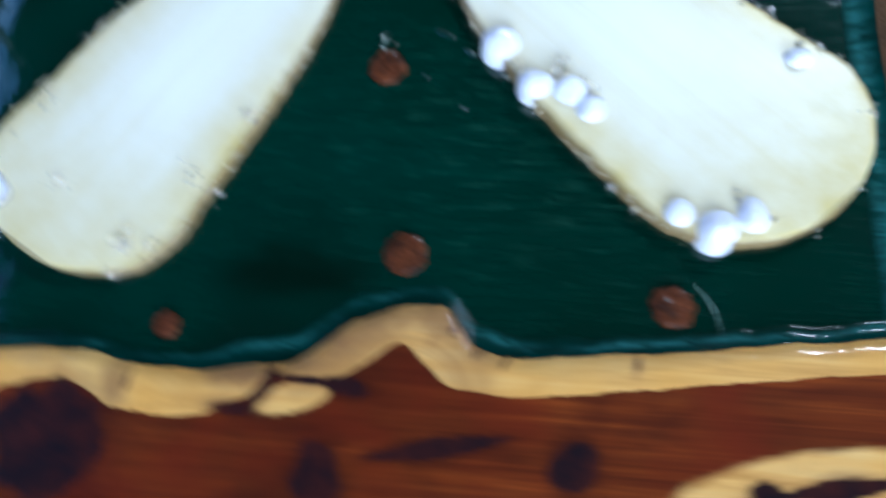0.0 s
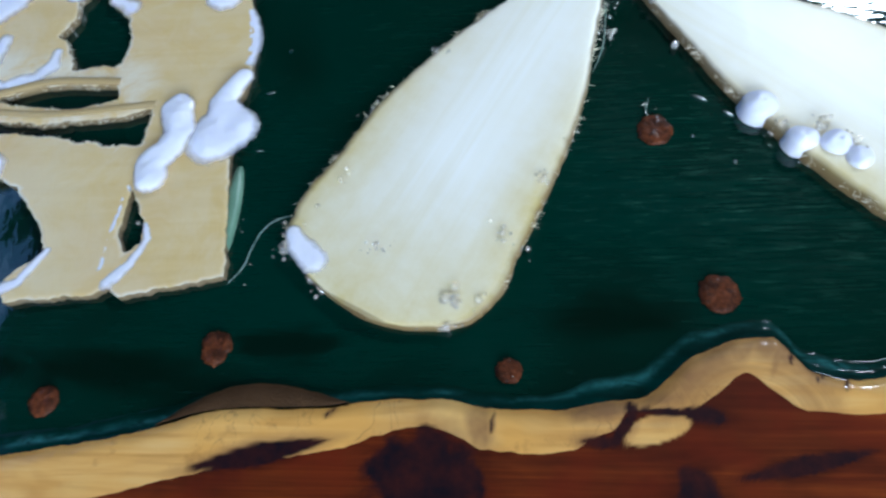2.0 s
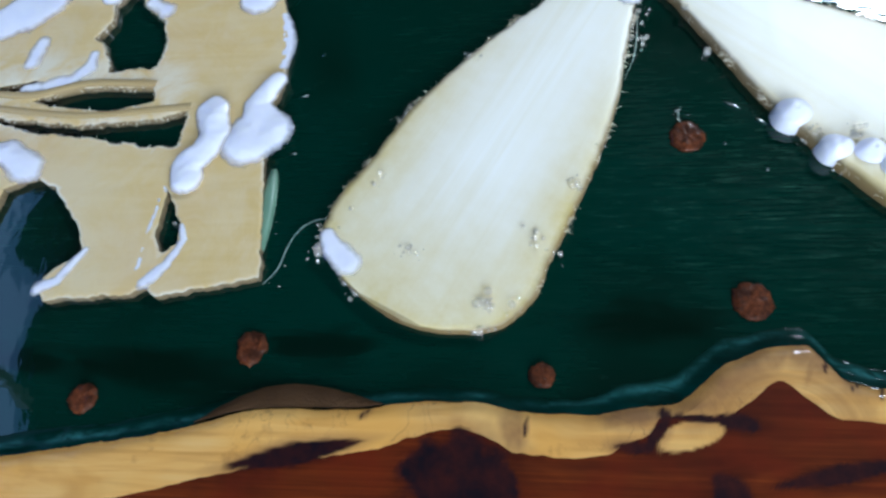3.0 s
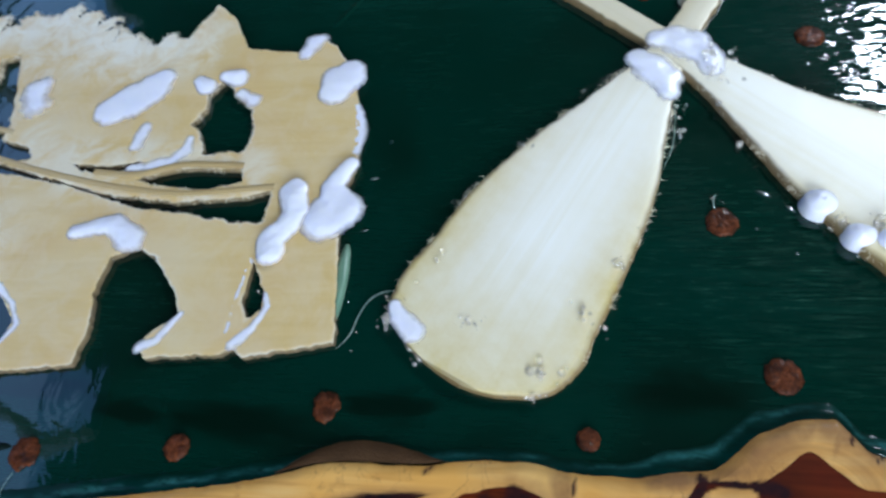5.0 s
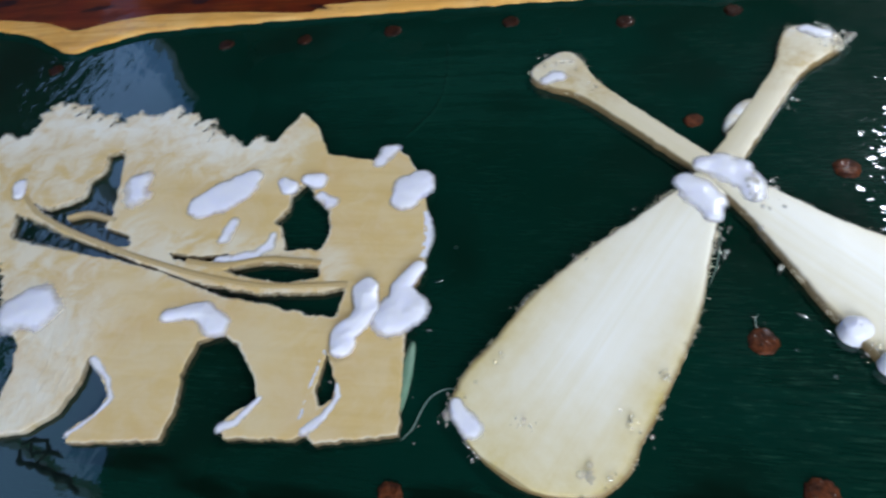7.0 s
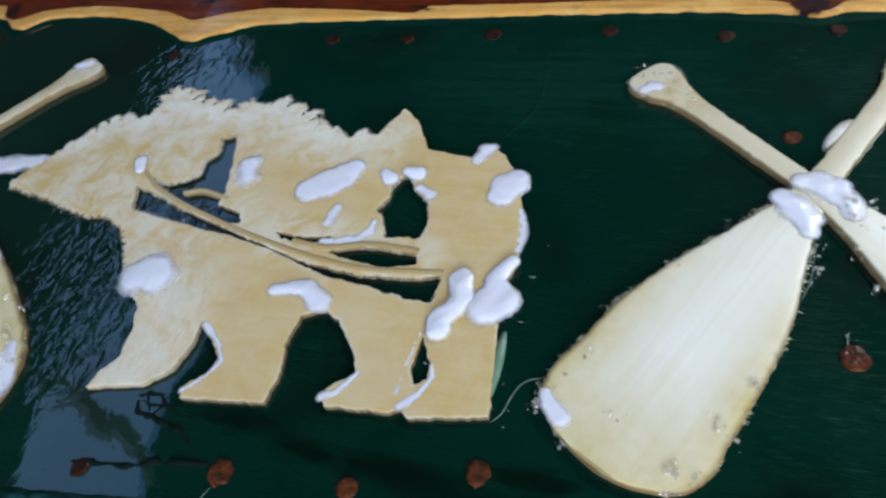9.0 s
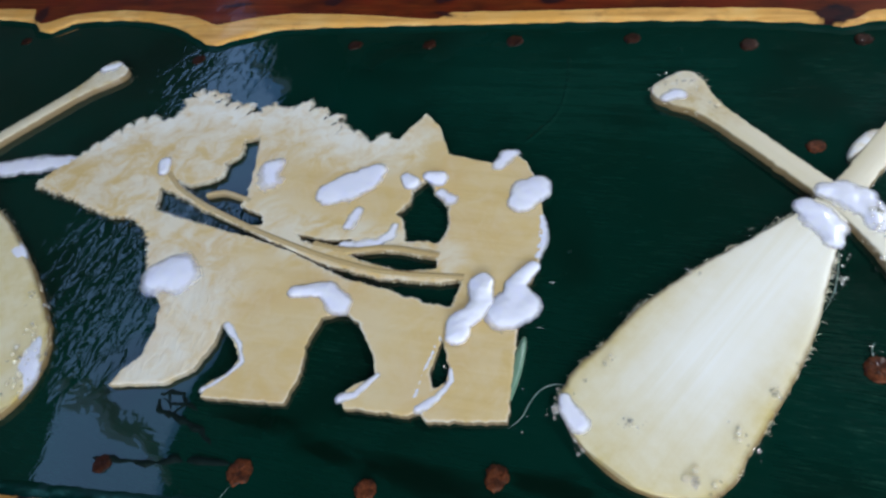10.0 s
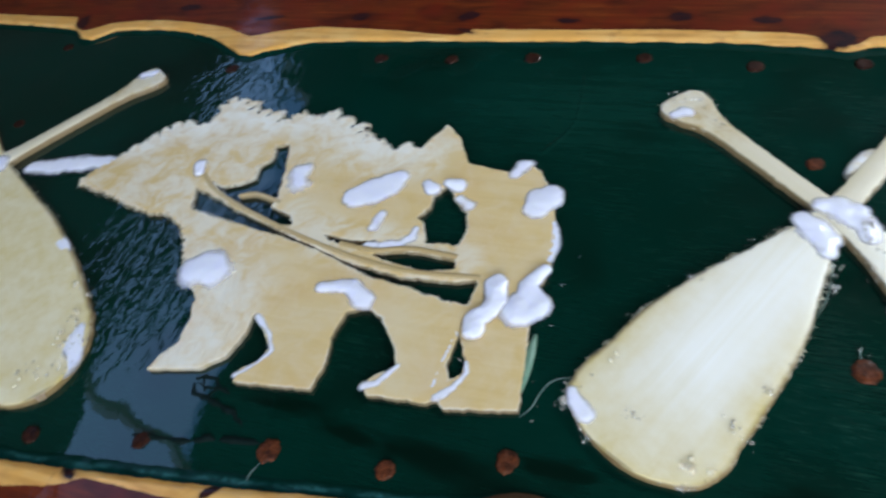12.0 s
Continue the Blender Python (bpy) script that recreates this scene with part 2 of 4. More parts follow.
def make_ply():
    m = Mat("tan_plywood")
    g = m.noise(1, 5, 0.6, m.stretch(12, 110, 30, 3), 0.7)
    c = m.ramp(g, (0.1, (0.62, 0.435, 0.165)), (0.55, (0.69, 0.505, 0.215)), (0.9, (0.73, 0.57, 0.29)))
    c = m.mix(m.ramp(m.noise(16, 3, 0.6), (0.50, 0.0), (0.70, 0.45)), c, (0.64, 0.42, 0.18))
    c = m.mix(m.ramp(m.noise(9, 2), (0.50, 0.0), (0.66, 0.4)), c, (0.74, 0.62, 0.38))
    frost = m.ramp(m.noise(42, 5, 0.66, dist=0.6), (0.40, 0.0), (0.60, 0.75))
    where = m.attr("fur")
    c = m.mix(m.math("MULTIPLY", frost, where), c, (0.80, 0.74, 0.59))
    c = m.mix(m.math("MULTIPLY", m.attr("edge"), m.ramp(m.noise(38, 3, 0.6), (0.48, 0.0), (0.64, 0.45))), c, (0.84, 0.82, 0.78))
    c = m.mix(m.math("MULTIPLY", m.attr("white"), m.ramp(m.noise(75, 4, 0.6, dist=0.6), (0.34, 0.20), (0.58, 0.95))), c, (0.86, 0.82, 0.70))
    # Sawn edges: grey-brown wood, with the shadow line below put into the colour.
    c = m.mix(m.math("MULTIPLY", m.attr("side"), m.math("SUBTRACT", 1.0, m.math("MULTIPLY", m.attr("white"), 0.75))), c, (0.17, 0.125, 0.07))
    fray = m.math("SUBTRACT", 1.0, m.math("MULTIPLY", m.attr("edge"), m.attr("white")))
    fray = m.math("ADD", fray, m.math("MULTIPLY", m.math("SUBTRACT", m.noise(230, 4, 0.7), 0.5), 1.5))
    m.set(Alpha=m.ramp(fray, (0.0, 0.0), (0.16, 1.0)))
    relief = m.math("MULTIPLY", m.noise(170, 4, 0.6, dist=0.8), where)
    flow = m.math("MULTIPLY", m.noise(1, 3, 0.55, m.stretch(190, 62, 30, 24), 1.4), m.attr("carved"))
    m.set(Base_Color=c, Roughness=0.5, Normal=m.bump(flow, 0.42, 0.004, m.bump(relief, 0.09, 0.002)))
    return m.set(Coat_Weight=0.42, Coat_Roughness=0.22, Specular_IOR_Level=0.25, Coat_Normal=m.bump(m.noise(60, 3), 0.2, 0.004)).m


def make_glue():
    m = Mat("white_glue")
    c = m.mix(m.noise(90, 3), (0.80, 0.80, 0.93), (0.89, 0.885, 0.97))
    m.set(Base_Color=c, Roughness=0.4)
    a = m.math("SUBTRACT", m.math("MULTIPLY", m.attr("body"), 1.7), m.math("MULTIPLY", m.noise(300, 3), 0.6))
    m.set(Alpha=m.ramp(a, (0.0, 0.0), (0.85, 1.0)))
    return m.set(Coat_Weight=0.3, Coat_Roughness=0.14, Subsurface_Weight=0.55, Subsurface_Radius=(0.6, 0.6, 0.7), Subsurface_Scale=0.006, Normal=m.bump(m.noise(110, 2), 0.08, 0.002)).m


def make_tack(name, k):
    m = Mat(name)
    c = m.ramp(m.noise(420, 4, 0.7), (0.3, (0.032 * k, 0.009 * k, 0.003 * k)), (0.55, (0.10 * k, 0.027 * k, 0.008 * k)), (0.78, (0.20 * k, 0.070 * k, 0.028 * k)))
    c = m.mix(m.ramp(m.noise(160, 3, 0.6), (0.45, 0.0), (0.62, 0.8)), c, (0.016 * k, 0.006 * k, 0.003 * k))
    m.set(Base_Color=c, Roughness=0.55, Normal=m.bump(m.noise(500, 4), 0.6, 0.0015))
    return m.set(Coat_Weight=0.12, Coat_Roughness=0.10, Specular_IOR_Level=0.1).m


def make_bubble():
    m = Mat("trapped_air_bubble")
    return m.set(Base_Color=(1.0, 0.97, 0.88), Roughness=0.02, Transmission_Weight=0.80, IOR=1.08, Coat_Weight=1.0, Coat_Roughness=0.02, Coat_IOR=1.6).m


def make_plain(name, a, b, scale=6.0, rough=0.8, bump=0.1, gloss=0.5):
    m = Mat(name)
    f = m.noise(scale, 5, 0.6)
    return m.set(Base_Color=m.mix(f, a, b), Roughness=rough, Specular_IOR_Level=gloss, Normal=m.bump(m.noise(scale * 12, 3), bump, 0.004)).m


GREEN, LIP, CEDAR = make_green(), make_lip(), make_cedar()
PALE, PLY, GLUE, TACK, BUBBLE = make_pale_wood(), make_ply(), make_glue(), make_tack("rusty_brown_clay", 1.15), make_bubble()
# Darkened copy of the stud clay: the far studs' weak sheen in colour.
TACK_DIM = make_tack("dimmed_rusty_clay", 0.32)
FUZZ = make_plain("wood_fibre", (0.72, 0.62, 0.40), (0.85, 0.80, 0.66), 200, 0.6)
BARK = make_plain("grey_brown_bark", (0.026, 0.014, 0.006), (0.105, 0.055, 0.024), 60, 0.5, 0.4, 0.08)
GLINT_RESIN = Mat("glint_dome_resin").set(Base_Color=(0.001, 0.02, 0.015), Roughness=0.3, Coat_Weight=1.0, Coat_Roughness=0.02, Coat_IOR=1.6).m
REFLECTION_EDGE = Mat("reflection_edge_dark").set(Base_Color=(0.0016, 0.0075, 0.0060), Roughness=0.75, Specular_IOR_Level=0.12).m
WALL = make_plain("dark_panelling", (0.025, 0.024, 0.023), (0.04, 0.038, 0.036), 3)
CEILM = make_plain("ceiling_board", (0.018, 0.02, 0.02), (0.03, 0.032, 0.032), 3)
FLOORM = make_plain("concrete_floor", (0.07, 0.07, 0.068), (0.11, 0.11, 0.105), 4)
FRAME = make_plain("grey_frame", (0.30, 0.30, 0.30), (0.36, 0.36, 0.36), 20, 0.5)

_m = Mat("daylight_sky")
_m.set(Base_Color=(0.0, 0.0, 0.0), Roughness=1.0, Emission_Color=(0.24, 0.46, 0.92, 1), Emission_Strength=1.5)
SKYGLOW = _m.m


# ---- helpers for meshes ----
def mesh_of(name, verts, faces, material, smooth=True, attrs=None):
    me = bpy.data.meshes.new(name)
    me.from_pydata([tuple(v) for v in verts], [], [tuple(f) for f in faces])
    me.materials.append(material)
    if smooth:
        me.shade_smooth()
    for key, values in (attrs or {}).items():
        a = me.attributes.new(key, "FLOAT", "POINT")
        a.data.foreach_set("value", np.asarray(values, dtype=np.float32))
    me.update()
    return me


def part(name, me, parent=None, label=""):
    """Links a mesh as one object, under a thing or a part."""
    ob = new(name, me)
    if parent is not None:
        ob.parent = parent
    return tagged(ob, label=label)


def box_mesh(name, lo, hi, material, bevel=0.0):
    bm = bmesh.new()
    bmesh.ops.create_cube(bm, size=1)
    for v in bm.verts:
        v.co = Vector([(lo[i] + hi[i]) / 2 + v.co[i] * (hi[i] - lo[i]) for i in range(3)])
    if bevel:
        bmesh.ops.bevel(bm, geom=bm.edges[:], offset=bevel, segments=2, affect="EDGES")
    me = bpy.data.meshes.new(name)
    bm.to_mesh(me)
    bm.free()
    me.materials.append(material)
    return me


def spline(points, x):
    """A smooth curve y(x) through a few control points (monotone-safe cubic)."""
    px = np.array([p[0] for p in points], float)
    py = np.array([p[1] for p in points], float)
    d = np.diff(py) / np.diff(px)
    m = np.zeros_like(py)
    m[1:-1] = np.where(d[:-1] * d[1:] > 0, 2 * d[:-1] * d[1:] / (d[:-1] + d[1:] + 1e-12), 0)
    m[0], m[-1] = d[0], d[-1]
    x = np.clip(x, px[0], px[-1])
    i = np.clip(np.searchsorted(px, x) - 1, 0, len(d) - 1)
    h = px[i + 1] - px[i]
    t = (x - px[i]) / h
    return ((2 * t**3 - 3 * t**2 + 1) * py[i] + (t**3 - 2 * t**2 + t) * h * m[i]
            + (-2 * t**3 + 3 * t**2) * py[i + 1] + (t**3 - t**2) * h * m[i + 1])


def wob(x, y, z=0.0, scale=60.0):
    return noise.noise(Vector((x * scale, y * scale, z)))


def grid_faces(rows, cols, flip=False):
    f = []
    for r in range(rows - 1):
        for c in range(cols - 1):
            a = r * cols + c
            q = (a, a + 1, a + cols + 1, a + cols)
            f.append(q[::-1] if flip else q)
    return f


# ---- the room ----
def room():
    def wall(name, lo, hi, mat, cat="wall"):
        ob = new(name, box_mesh(name, lo, hi, mat))
        ob.matrix_world = ROOM
        return tagged(ob, kind="structure", category=cat)

    x0, x1, y0, y1, z0, z1 = -1.1, 3.2, -2.2, 3.4, FLOOR_Z, CEIL_Z
    wx0, wx1, wz0, wz1 = -0.30, 2.45, 0.91, 1.47
    tagged(wall("floor", (x0 - 0.2, y0 - 0.2, z0 - 0.1), (x1 + 0.2, y1 + 0.2, z0), FLOORM, "floor"), "plain grey concrete floor under the table")
    tagged(wall("ceiling", (x0 - 0.2, y0 - 0.2, z1), (x1 + 0.2, y1 + 0.2, z1 + 0.1), CEILM, "ceiling"), "plain dull ceiling over the table")
    plain = "plain dark wall that closes the room"
    tagged(wall("wall_east", (x1, y0, z0), (x1 + 0.15, y1, z1), WALL), plain)
    # The opening is made only for the added fill lamp.
    sw = tagged(wall("wall_south", (x0 - 0.05, y0 - 0.15, z0), (x1 + 0.15, y0, 0.34), WALL), "dark wall with an opening added for the fill light")
    for lo, hi in (((x0 - 0.05, y0 - 0.15, 1.66), (x1 + 0.15, y0, z1)), ((x0 - 0.05, y0 - 0.15, 0.34), (-0.86, y0, 1.66)), ((1.86, y0 - 0.15, 0.34), (x1 + 0.15, y0, 1.66))):
        part("wall_piece", box_mesh("wall_piece", lo, hi, WALL), sw)
    tagged(wall("wall_north", (x0 - 0.05, y1, z0), (x1 + 0.15, y1 + 0.15, z1), WALL), plain)
    w = wall("wall_west", (x0 - 0.05, y0, z0), (x0, y1, wz0), WALL)
    tagged(w, "dark wall with a long high window")
    for lo, hi in (((x0 - 0.05, y0, wz1), (x0, y1, z1)), ((x0 - 0.05, y0, wz0), (x0, wx0, wz1)), ((x0 - 0.05, wx1, wz0), (x0, y1, wz1))):
        o = part("wall_piece", box_mesh("wall_piece", lo, hi, WALL), w)
    win = tagged(new("window_1"), "long high window with blue daylight behind it", "window", kind="structure")
    win.matrix_world = ROOM
    for k in range(4):
        yy = wx0 + (wx1 - wx0) * k / 3
        part("window_frame", box_mesh("window_frame", (x0 - 0.045, yy - 0.015, wz0 + 0.002), (x0 - 0.005, yy + 0.015, wz1 - 0.002), FRAME, 0.004), win)
    sky = new("backdrop", box_mesh("backdrop", (x0 - 0.62, wx0 - 1.2, wz0 - 0.7), (x0 - 0.6, wx1 + 1.2, wz1 + 0.9), SKYGLOW))
    sky.matrix_world = ROOM
    tagged(sky, "plain blue daylight outside the window", "sky", kind="structure")
    lamp = tagged(new("ceiling_light"), "flat rectangular ceiling light panel, switched on", "ceiling light")
    lamp.matrix_world = ROOM @ Matrix.Translation(ROOM.inverted() @ Vector(LAMP))
    part("housing", box_mesh("housing", (-0.28, -0.20, 0.012), (0.28, 0.20, CEIL_Z - LAMP[2]), FRAME, 0.006), lamp)


room()

# ---- the table: green panel between two live-edge cedar slabs ----
X0, X1, DX = -1.0, 0.8, 0.0011
TOP = 0.0055
NEAR_EDGE = [(-1.3, -0.12), (-0.6, -0.104), (-0.43, -0.092), (-0.346, -0.084), (-0.253, -0.072), (-0.168, -0.060), (-0.095, -0.048), (-0.056, -0.042),
             (-0.021, -0.035), (0.002, -0.028), (0.021, -0.026), (0.050, -0.026), (0.075, -0.023), (0.096, -0.022), (0.119, -0.026), (0.141, -0.027),
             (0.163, -0.0235), (0.178, -0.022), (0.190, -0.014), (0.202, -0.004), (0.218, 0.0015), (0.232, 0.003), (0.238, -0.003), (0.244, -0.011),
             (0.255, -0.0145), (0.276, -0.013), (0.313, -0.009), (0.349, -0.004), (0.40, 0.002), (0.6, 0.015), (0.9, 0.02)]
NEAR_HEART = [(-1.3, -0.15), (-0.40, -0.112), (-0.308, -0.096), (-0.287, -0.090), (-0.271, -0.081), (-0.222, -0.079), (-0.160, -0.0735), (-0.10, -0.0715), (-0.049, -0.066), (-0.016, -0.058), (0.016, -0.051), (0.043, -0.046),
              (0.061, -0.044), (0.074, -0.038), (0.094, -0.035), (0.108, -0.039), (0.116, -0.0435), (0.132, -0.045), (0.150, -0.0435), (0.160, -0.038),
              (0.168, -0.035), (0.172, -0.0290), (0.184, -0.0283), (0.195, -0.0280), (0.206, -0.0225), (0.219, -0.0135), (0.228, -0.0205), (0.240, -0.0285), (0.259, -0.029), (0.313, -0.022),
              (0.349, -0.017), (0.40, -0.011), (0.9, 0.0)]
FAR_EDGE = [(-1.3, 0.46), (-0.812, 0.445), (-0.707, 0.437), (-0.672, 0.416), (-0.664, 0.416), (-0.631, 0.437), (-0.564, 0.442), (-0.49, 0.431), (-0.446, 0.410),
            (-0.415, 0.396), (-0.379, 0.410), (-0.336, 0.426), (-0.231, 0.433), (-0.110, 0.438), (-0.001, 0.443), (0.098, 0.445), (0.179, 0.440), (0.195, 0.436),
            (0.216, 0.444), (0.5, 0.455), (0.9, 0.45)]
FAR_HEART = [(-1.3, 0.48), (-0.831, 0.466), (-0.722, 0.463), (-0.703, 0.436), (-0.690, 0.432), (-0.643, 0.453), (-0.576, 0.460), (-0.467, 0.447), (-0.428, 0.432),
             (-0.389, 0.444), (-0.334, 0.453), (-0.237, 0.449), (-0.171, 0.443), (-0.156, 0.455), (-0.058, 0.458), (0.048, 0.462), (0.144, 0.461), (0.183, 0.452),
             (0.197, 0.440), (0.22, 0.458), (0.5, 0.47), (0.9, 0.47)]
# dark knots and bark streaks: x, y, half length, half width, turn in degrees
NEAR_KNOTS = [(0.094, -0.0560, 0.0215, 0.0195, 5), (0.027, -0.0462, 0.030, 0.0046, 12), (0.1615, -0.0405, 0.0085, 0.0024, -4), (0.1705, -0.0350, 0.0085, 0.0024, 50), (0.1740, -0.0275, 0.0024, 0.0030, 0), (0.1880, -0.0287, 0.0130, 0.0014, -2), (0.2010, -0.0300, 0.0085, 0.0030, -12), (0.195, -0.060, 0.008, 0.011, 10),
              (0.280, -0.050, 0.0075, 0.0075, 20), (0.235, -0.048, 0.026, 0.0035, 12), (0.360, -0.050, 0.020, 0.0035, 12), (0.339, -0.054, 0.006, 0.004, 0),
              (0.2375, -0.006, 0.0065, 0.0007, 72), (0.247, -0.0145, 0.006, 0.0006, 35), (0.256, -0.017, 0.004, 0.0005, 60), (0.120, -0.034, 0.005, 0.0006, 80), (0.055, -0.029, 0.003, 0.0005, 40), (0.300, -0.016, 0.004, 0.0005, 80), (-0.286, -0.080, 0.009, 0.0035, -25), (-0.176, -0.063, 0.011, 0.0035, 55), (-0.33, -0.13, 0.03, 0.012, 10)]
STAINS = [(0.203, -0.013, 0.024, 0.007, 42), (0.241, -0.009, 0.015, 0.010, -60), (0.166, -0.027, 0.014, 0.005, 10), (0.115, -0.035, 0.005, 0.014, 10), (0.228, -0.003, 0.006, 0.006, 0), (0.1605, -0.0275, 0.0030, 0.0045, 10), (0.1530, -0.0260, 0.008, 0.003, 20), (0.232, -0.007, 0.0085, 0.0022, 66), (0.215, -0.008, 0.020, 0.004, 38), (0.188, -0.022, 0.016, 0.004, 20), (0.155, -0.028, 0.007, 0.005, 0)]
NEAR_ISLAND = [(0.372, -0.056, 0.062, 0.019, 6), (0.1828, -0.0352, 0.0135, 0.0052, 16)]
FAR_KNOTS = [(-0.165, 0.452, 0.012, 0.003, -20), (-0.30, 0.475, 0.010, 0.007, 0), (-0.17, 0.480, 0.012, 0.008, 20), (-0.06, 0.475, 0.012, 0.004, 0), (0.05, 0.485, 0.011, 0.007, 0),
             (0.19, 0.452, 0.015, 0.013, 60), (0.13, 0.482, 0.012, 0.006, 0), (-0.70, 0.45, 0.008, 0.015, 20), (-0.55, 0.49, 0.016, 0.006, 5), (-0.42, 0.47, 0.02, 0.004, 12)]


def blot(x, y, shapes, soft=0.18, rag=0.22):
    """How far each place lies inside ragged ellipses: 1 inside, 0 outside."""
    out = np.zeros_like(x)
    for k, (cx, cy, a, b, turn) in enumerate(shapes):
        c, s = math.cos(radians(turn)), math.sin(radians(turn))
        near = (np.abs(x - cx) < 2.4 * max(a, b)) & (np.abs(y - cy) < 2.4 * max(a, b))
        for i in np.flatnonzero(near):
            dx, dy = x[i] - cx, y[i] - cy
            u, v = abs(dx * c + dy * s) / a, abs(dy * c - dx * s) / b
            thin = a / b > 3.5
            r = u ** 1.25 + v ** 1.25 if thin else math.hypot(u, v)
            r += (0.14 if thin else 1.0) * rag * wob(x[i], y[i], k * 7.3, 110) + (0.03 if thin else 0.3) * rag * wob(x[i], y[i], k * 3.1 + 50, 420)
            out[i] = max(out[i], min(1.0, max(0.0, (1 + soft - r) / (2 * soft))))
    return out


def slab(name, edge, heart, side, outer, knots, island, label, parent):
    """A live-edge slab: sapwood rounded at the waney edge, heartwood behind it. side: +1 where wood lies to smaller y."""
    xs = np.arange(X0, X1 + DX / 2, DX)
    e = spline(edge, xs) + np.array([0.0011 * wob(x, side, 3, 70) + 0.0005 * wob(x, side, 9, 320) for x in xs])
    h = spline(heart, xs) + np.array([0.0011 * wob(x, side, 23, 60) + 0.0006 * wob(x, side, 29, 240) for x in xs])
    h = np.minimum(h, e - 0.006) if side > 0 else np.maximum(h, e + 0.006)
    own = part(name, mesh_of(name, *underside(outer, side), CEDAR, False, {"sap": [0] * 8, "knot": [0] * 8, "halo": [0] * 8}), parent, label)
    # sapwood
    rows = [(-0.0012, -0.004), (0.0, 0.0008), (0.0008, 0.0026), (0.0022, 0.0042), (0.0042, 0.0051), (0.0066, TOP)]
    V, S = [], []
    for d, z in rows:
        for i, x in enumerate(xs):
            V.append((x, e[i] - side * min(d, abs(e[i] - h[i]) - 0.0004), z + 0.0004 * wob(x, d * 8, 5, 45)))
    n_in = 12
    for k in range(1, n_in + 1):
        for i, x in enumerate(xs):
            a = e[i] - side * 0.0066 if abs(e[i] - h[i]) > 0.0075 else h[i]
            V.append((x, a + (h[i] - a) * k / n_in, TOP))
    V = np.array(V)
    kn = blot(V[:, 0], V[:, 1], knots, 0.10, 0.34)
    ha = blot(V[:, 0], V[:, 1], (STAINS if side > 0 else []) + [(x, y, a * 1.08, b * 1.15 + 0.0008, r) for x, y, a, b, r in knots], 0.5)
    part("sapwood", mesh_of("sapwood", V, grid_faces(len(rows) + n_in, len(xs), side > 0), CEDAR, True, {"sap": np.ones(len(V)), "knot": kn, "halo": ha}), own, "pale yellow sapwood along the waney edge")
    # heartwood
    steps = [0.0] + [0.0012 * k for k in range(1, 52)] + [0.08, 0.12, 0.2]
    V = []
    for d in steps:
        for i, x in enumerate(xs):
            y = h[i] - side * d
            y = max(y, outer) if side > 0 else min(y, outer)
            V.append((x, y, TOP))
    V = np.array(V)
    kn = blot(V[:, 0], V[:, 1], knots, 0.10, 0.34)
    ha = blot(V[:, 0], V[:, 1], (STAINS if side > 0 else []) + [(x, y, a * 1.08, b * 1.15 + 0.0008, r) for x, y, a, b, r in knots], 0.5)
    sp = blot(V[:, 0], V[:, 1], island, 0.06, 0.04) if island else np.zeros(len(V))
    part("heartwood", mesh_of("heartwood", V, grid_faces(len(steps), len(xs), side > 0), CEDAR, True, {"sap": sp, "knot": kn, "halo": ha}), own, "dark red heartwood with knots")
    return xs, e


def underside(outer, side):
    """The slab's plain body below its worked top."""
    y0, y1 = sorted((outer, outer + side * 0.12))
    v = [(x, y, z) for z in (-0.035, TOP - 0.006) for y in (y0, y1) for x in (X0, X1)]
    return v, [(0, 2, 3, 1), (4, 5, 7, 6), (0, 1, 5, 4), (2, 6, 7, 3), (0, 4, 6, 2), (1, 3, 7, 5)]


table = tagged(new("river_table"), "cedar river table with dark green resin-coated middle panel", "table")
panel = part("painted_panel", box_mesh("painted_panel", (X0, -0.17, -0.03), (0.392, 0.52, 0.0), GREEN), table, "dark green painted panel under glossy clear resin")
near_xs, near_e = slab("near_slab", NEAR_EDGE, NEAR_HEART, 1, -0.30, NEAR_KNOTS, NEAR_ISLAND, "polished live-edge red cedar slab", table)
far_xs, far_e = slab("far_slab", FAR_EDGE, FAR_HEART, -1, 0.66, FAR_KNOTS, [], "polished live-edge red cedar slab", table)


def resin_lip(xs, e, side, parent):
    """Where the resin climbs the wood: a low ramp with a raised, wavy rim."""
    prof = [(1.0, -0.0002), (0.92, 0.0001), (0.85, 0.0003), (0.78, 0.00045), (0.7, 0.00055), (0.62, 0.0006), (0.54, 0.0007), (0.46, 0.0008), (0.38, 0.0010),
            (0.3, 0.0012), (0.22, 0.0015), (0.15, 0.0018), (0.08, 0.0022), (0.0, 0.0026), (-0.12, 0.0030)]
    reach = [(-1.3, 0.011), (-0.30, 0.010), (-0.08, 0.0095), (0.0, 0.008), (0.06, 0.006), (0.13, 0.007), (0.165, 0.010), (0.19, 0.0125), (0.215, 0.0085), (0.245, 0.0085), (0.30, 0.007), (0.9, 0.007)]
    # cloud: how strong the painted sheen is along the edge
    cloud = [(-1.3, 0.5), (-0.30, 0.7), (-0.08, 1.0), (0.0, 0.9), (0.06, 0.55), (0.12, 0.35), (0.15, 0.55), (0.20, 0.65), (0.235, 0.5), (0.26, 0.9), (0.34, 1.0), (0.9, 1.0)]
    xs, e = xs[::2], e[::2]
    wide = spline(reach, xs) if side > 0 else np.full(len(xs), 0.008)
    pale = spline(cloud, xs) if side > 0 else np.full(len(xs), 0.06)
    V, inner, milky_sheen = [], [], []
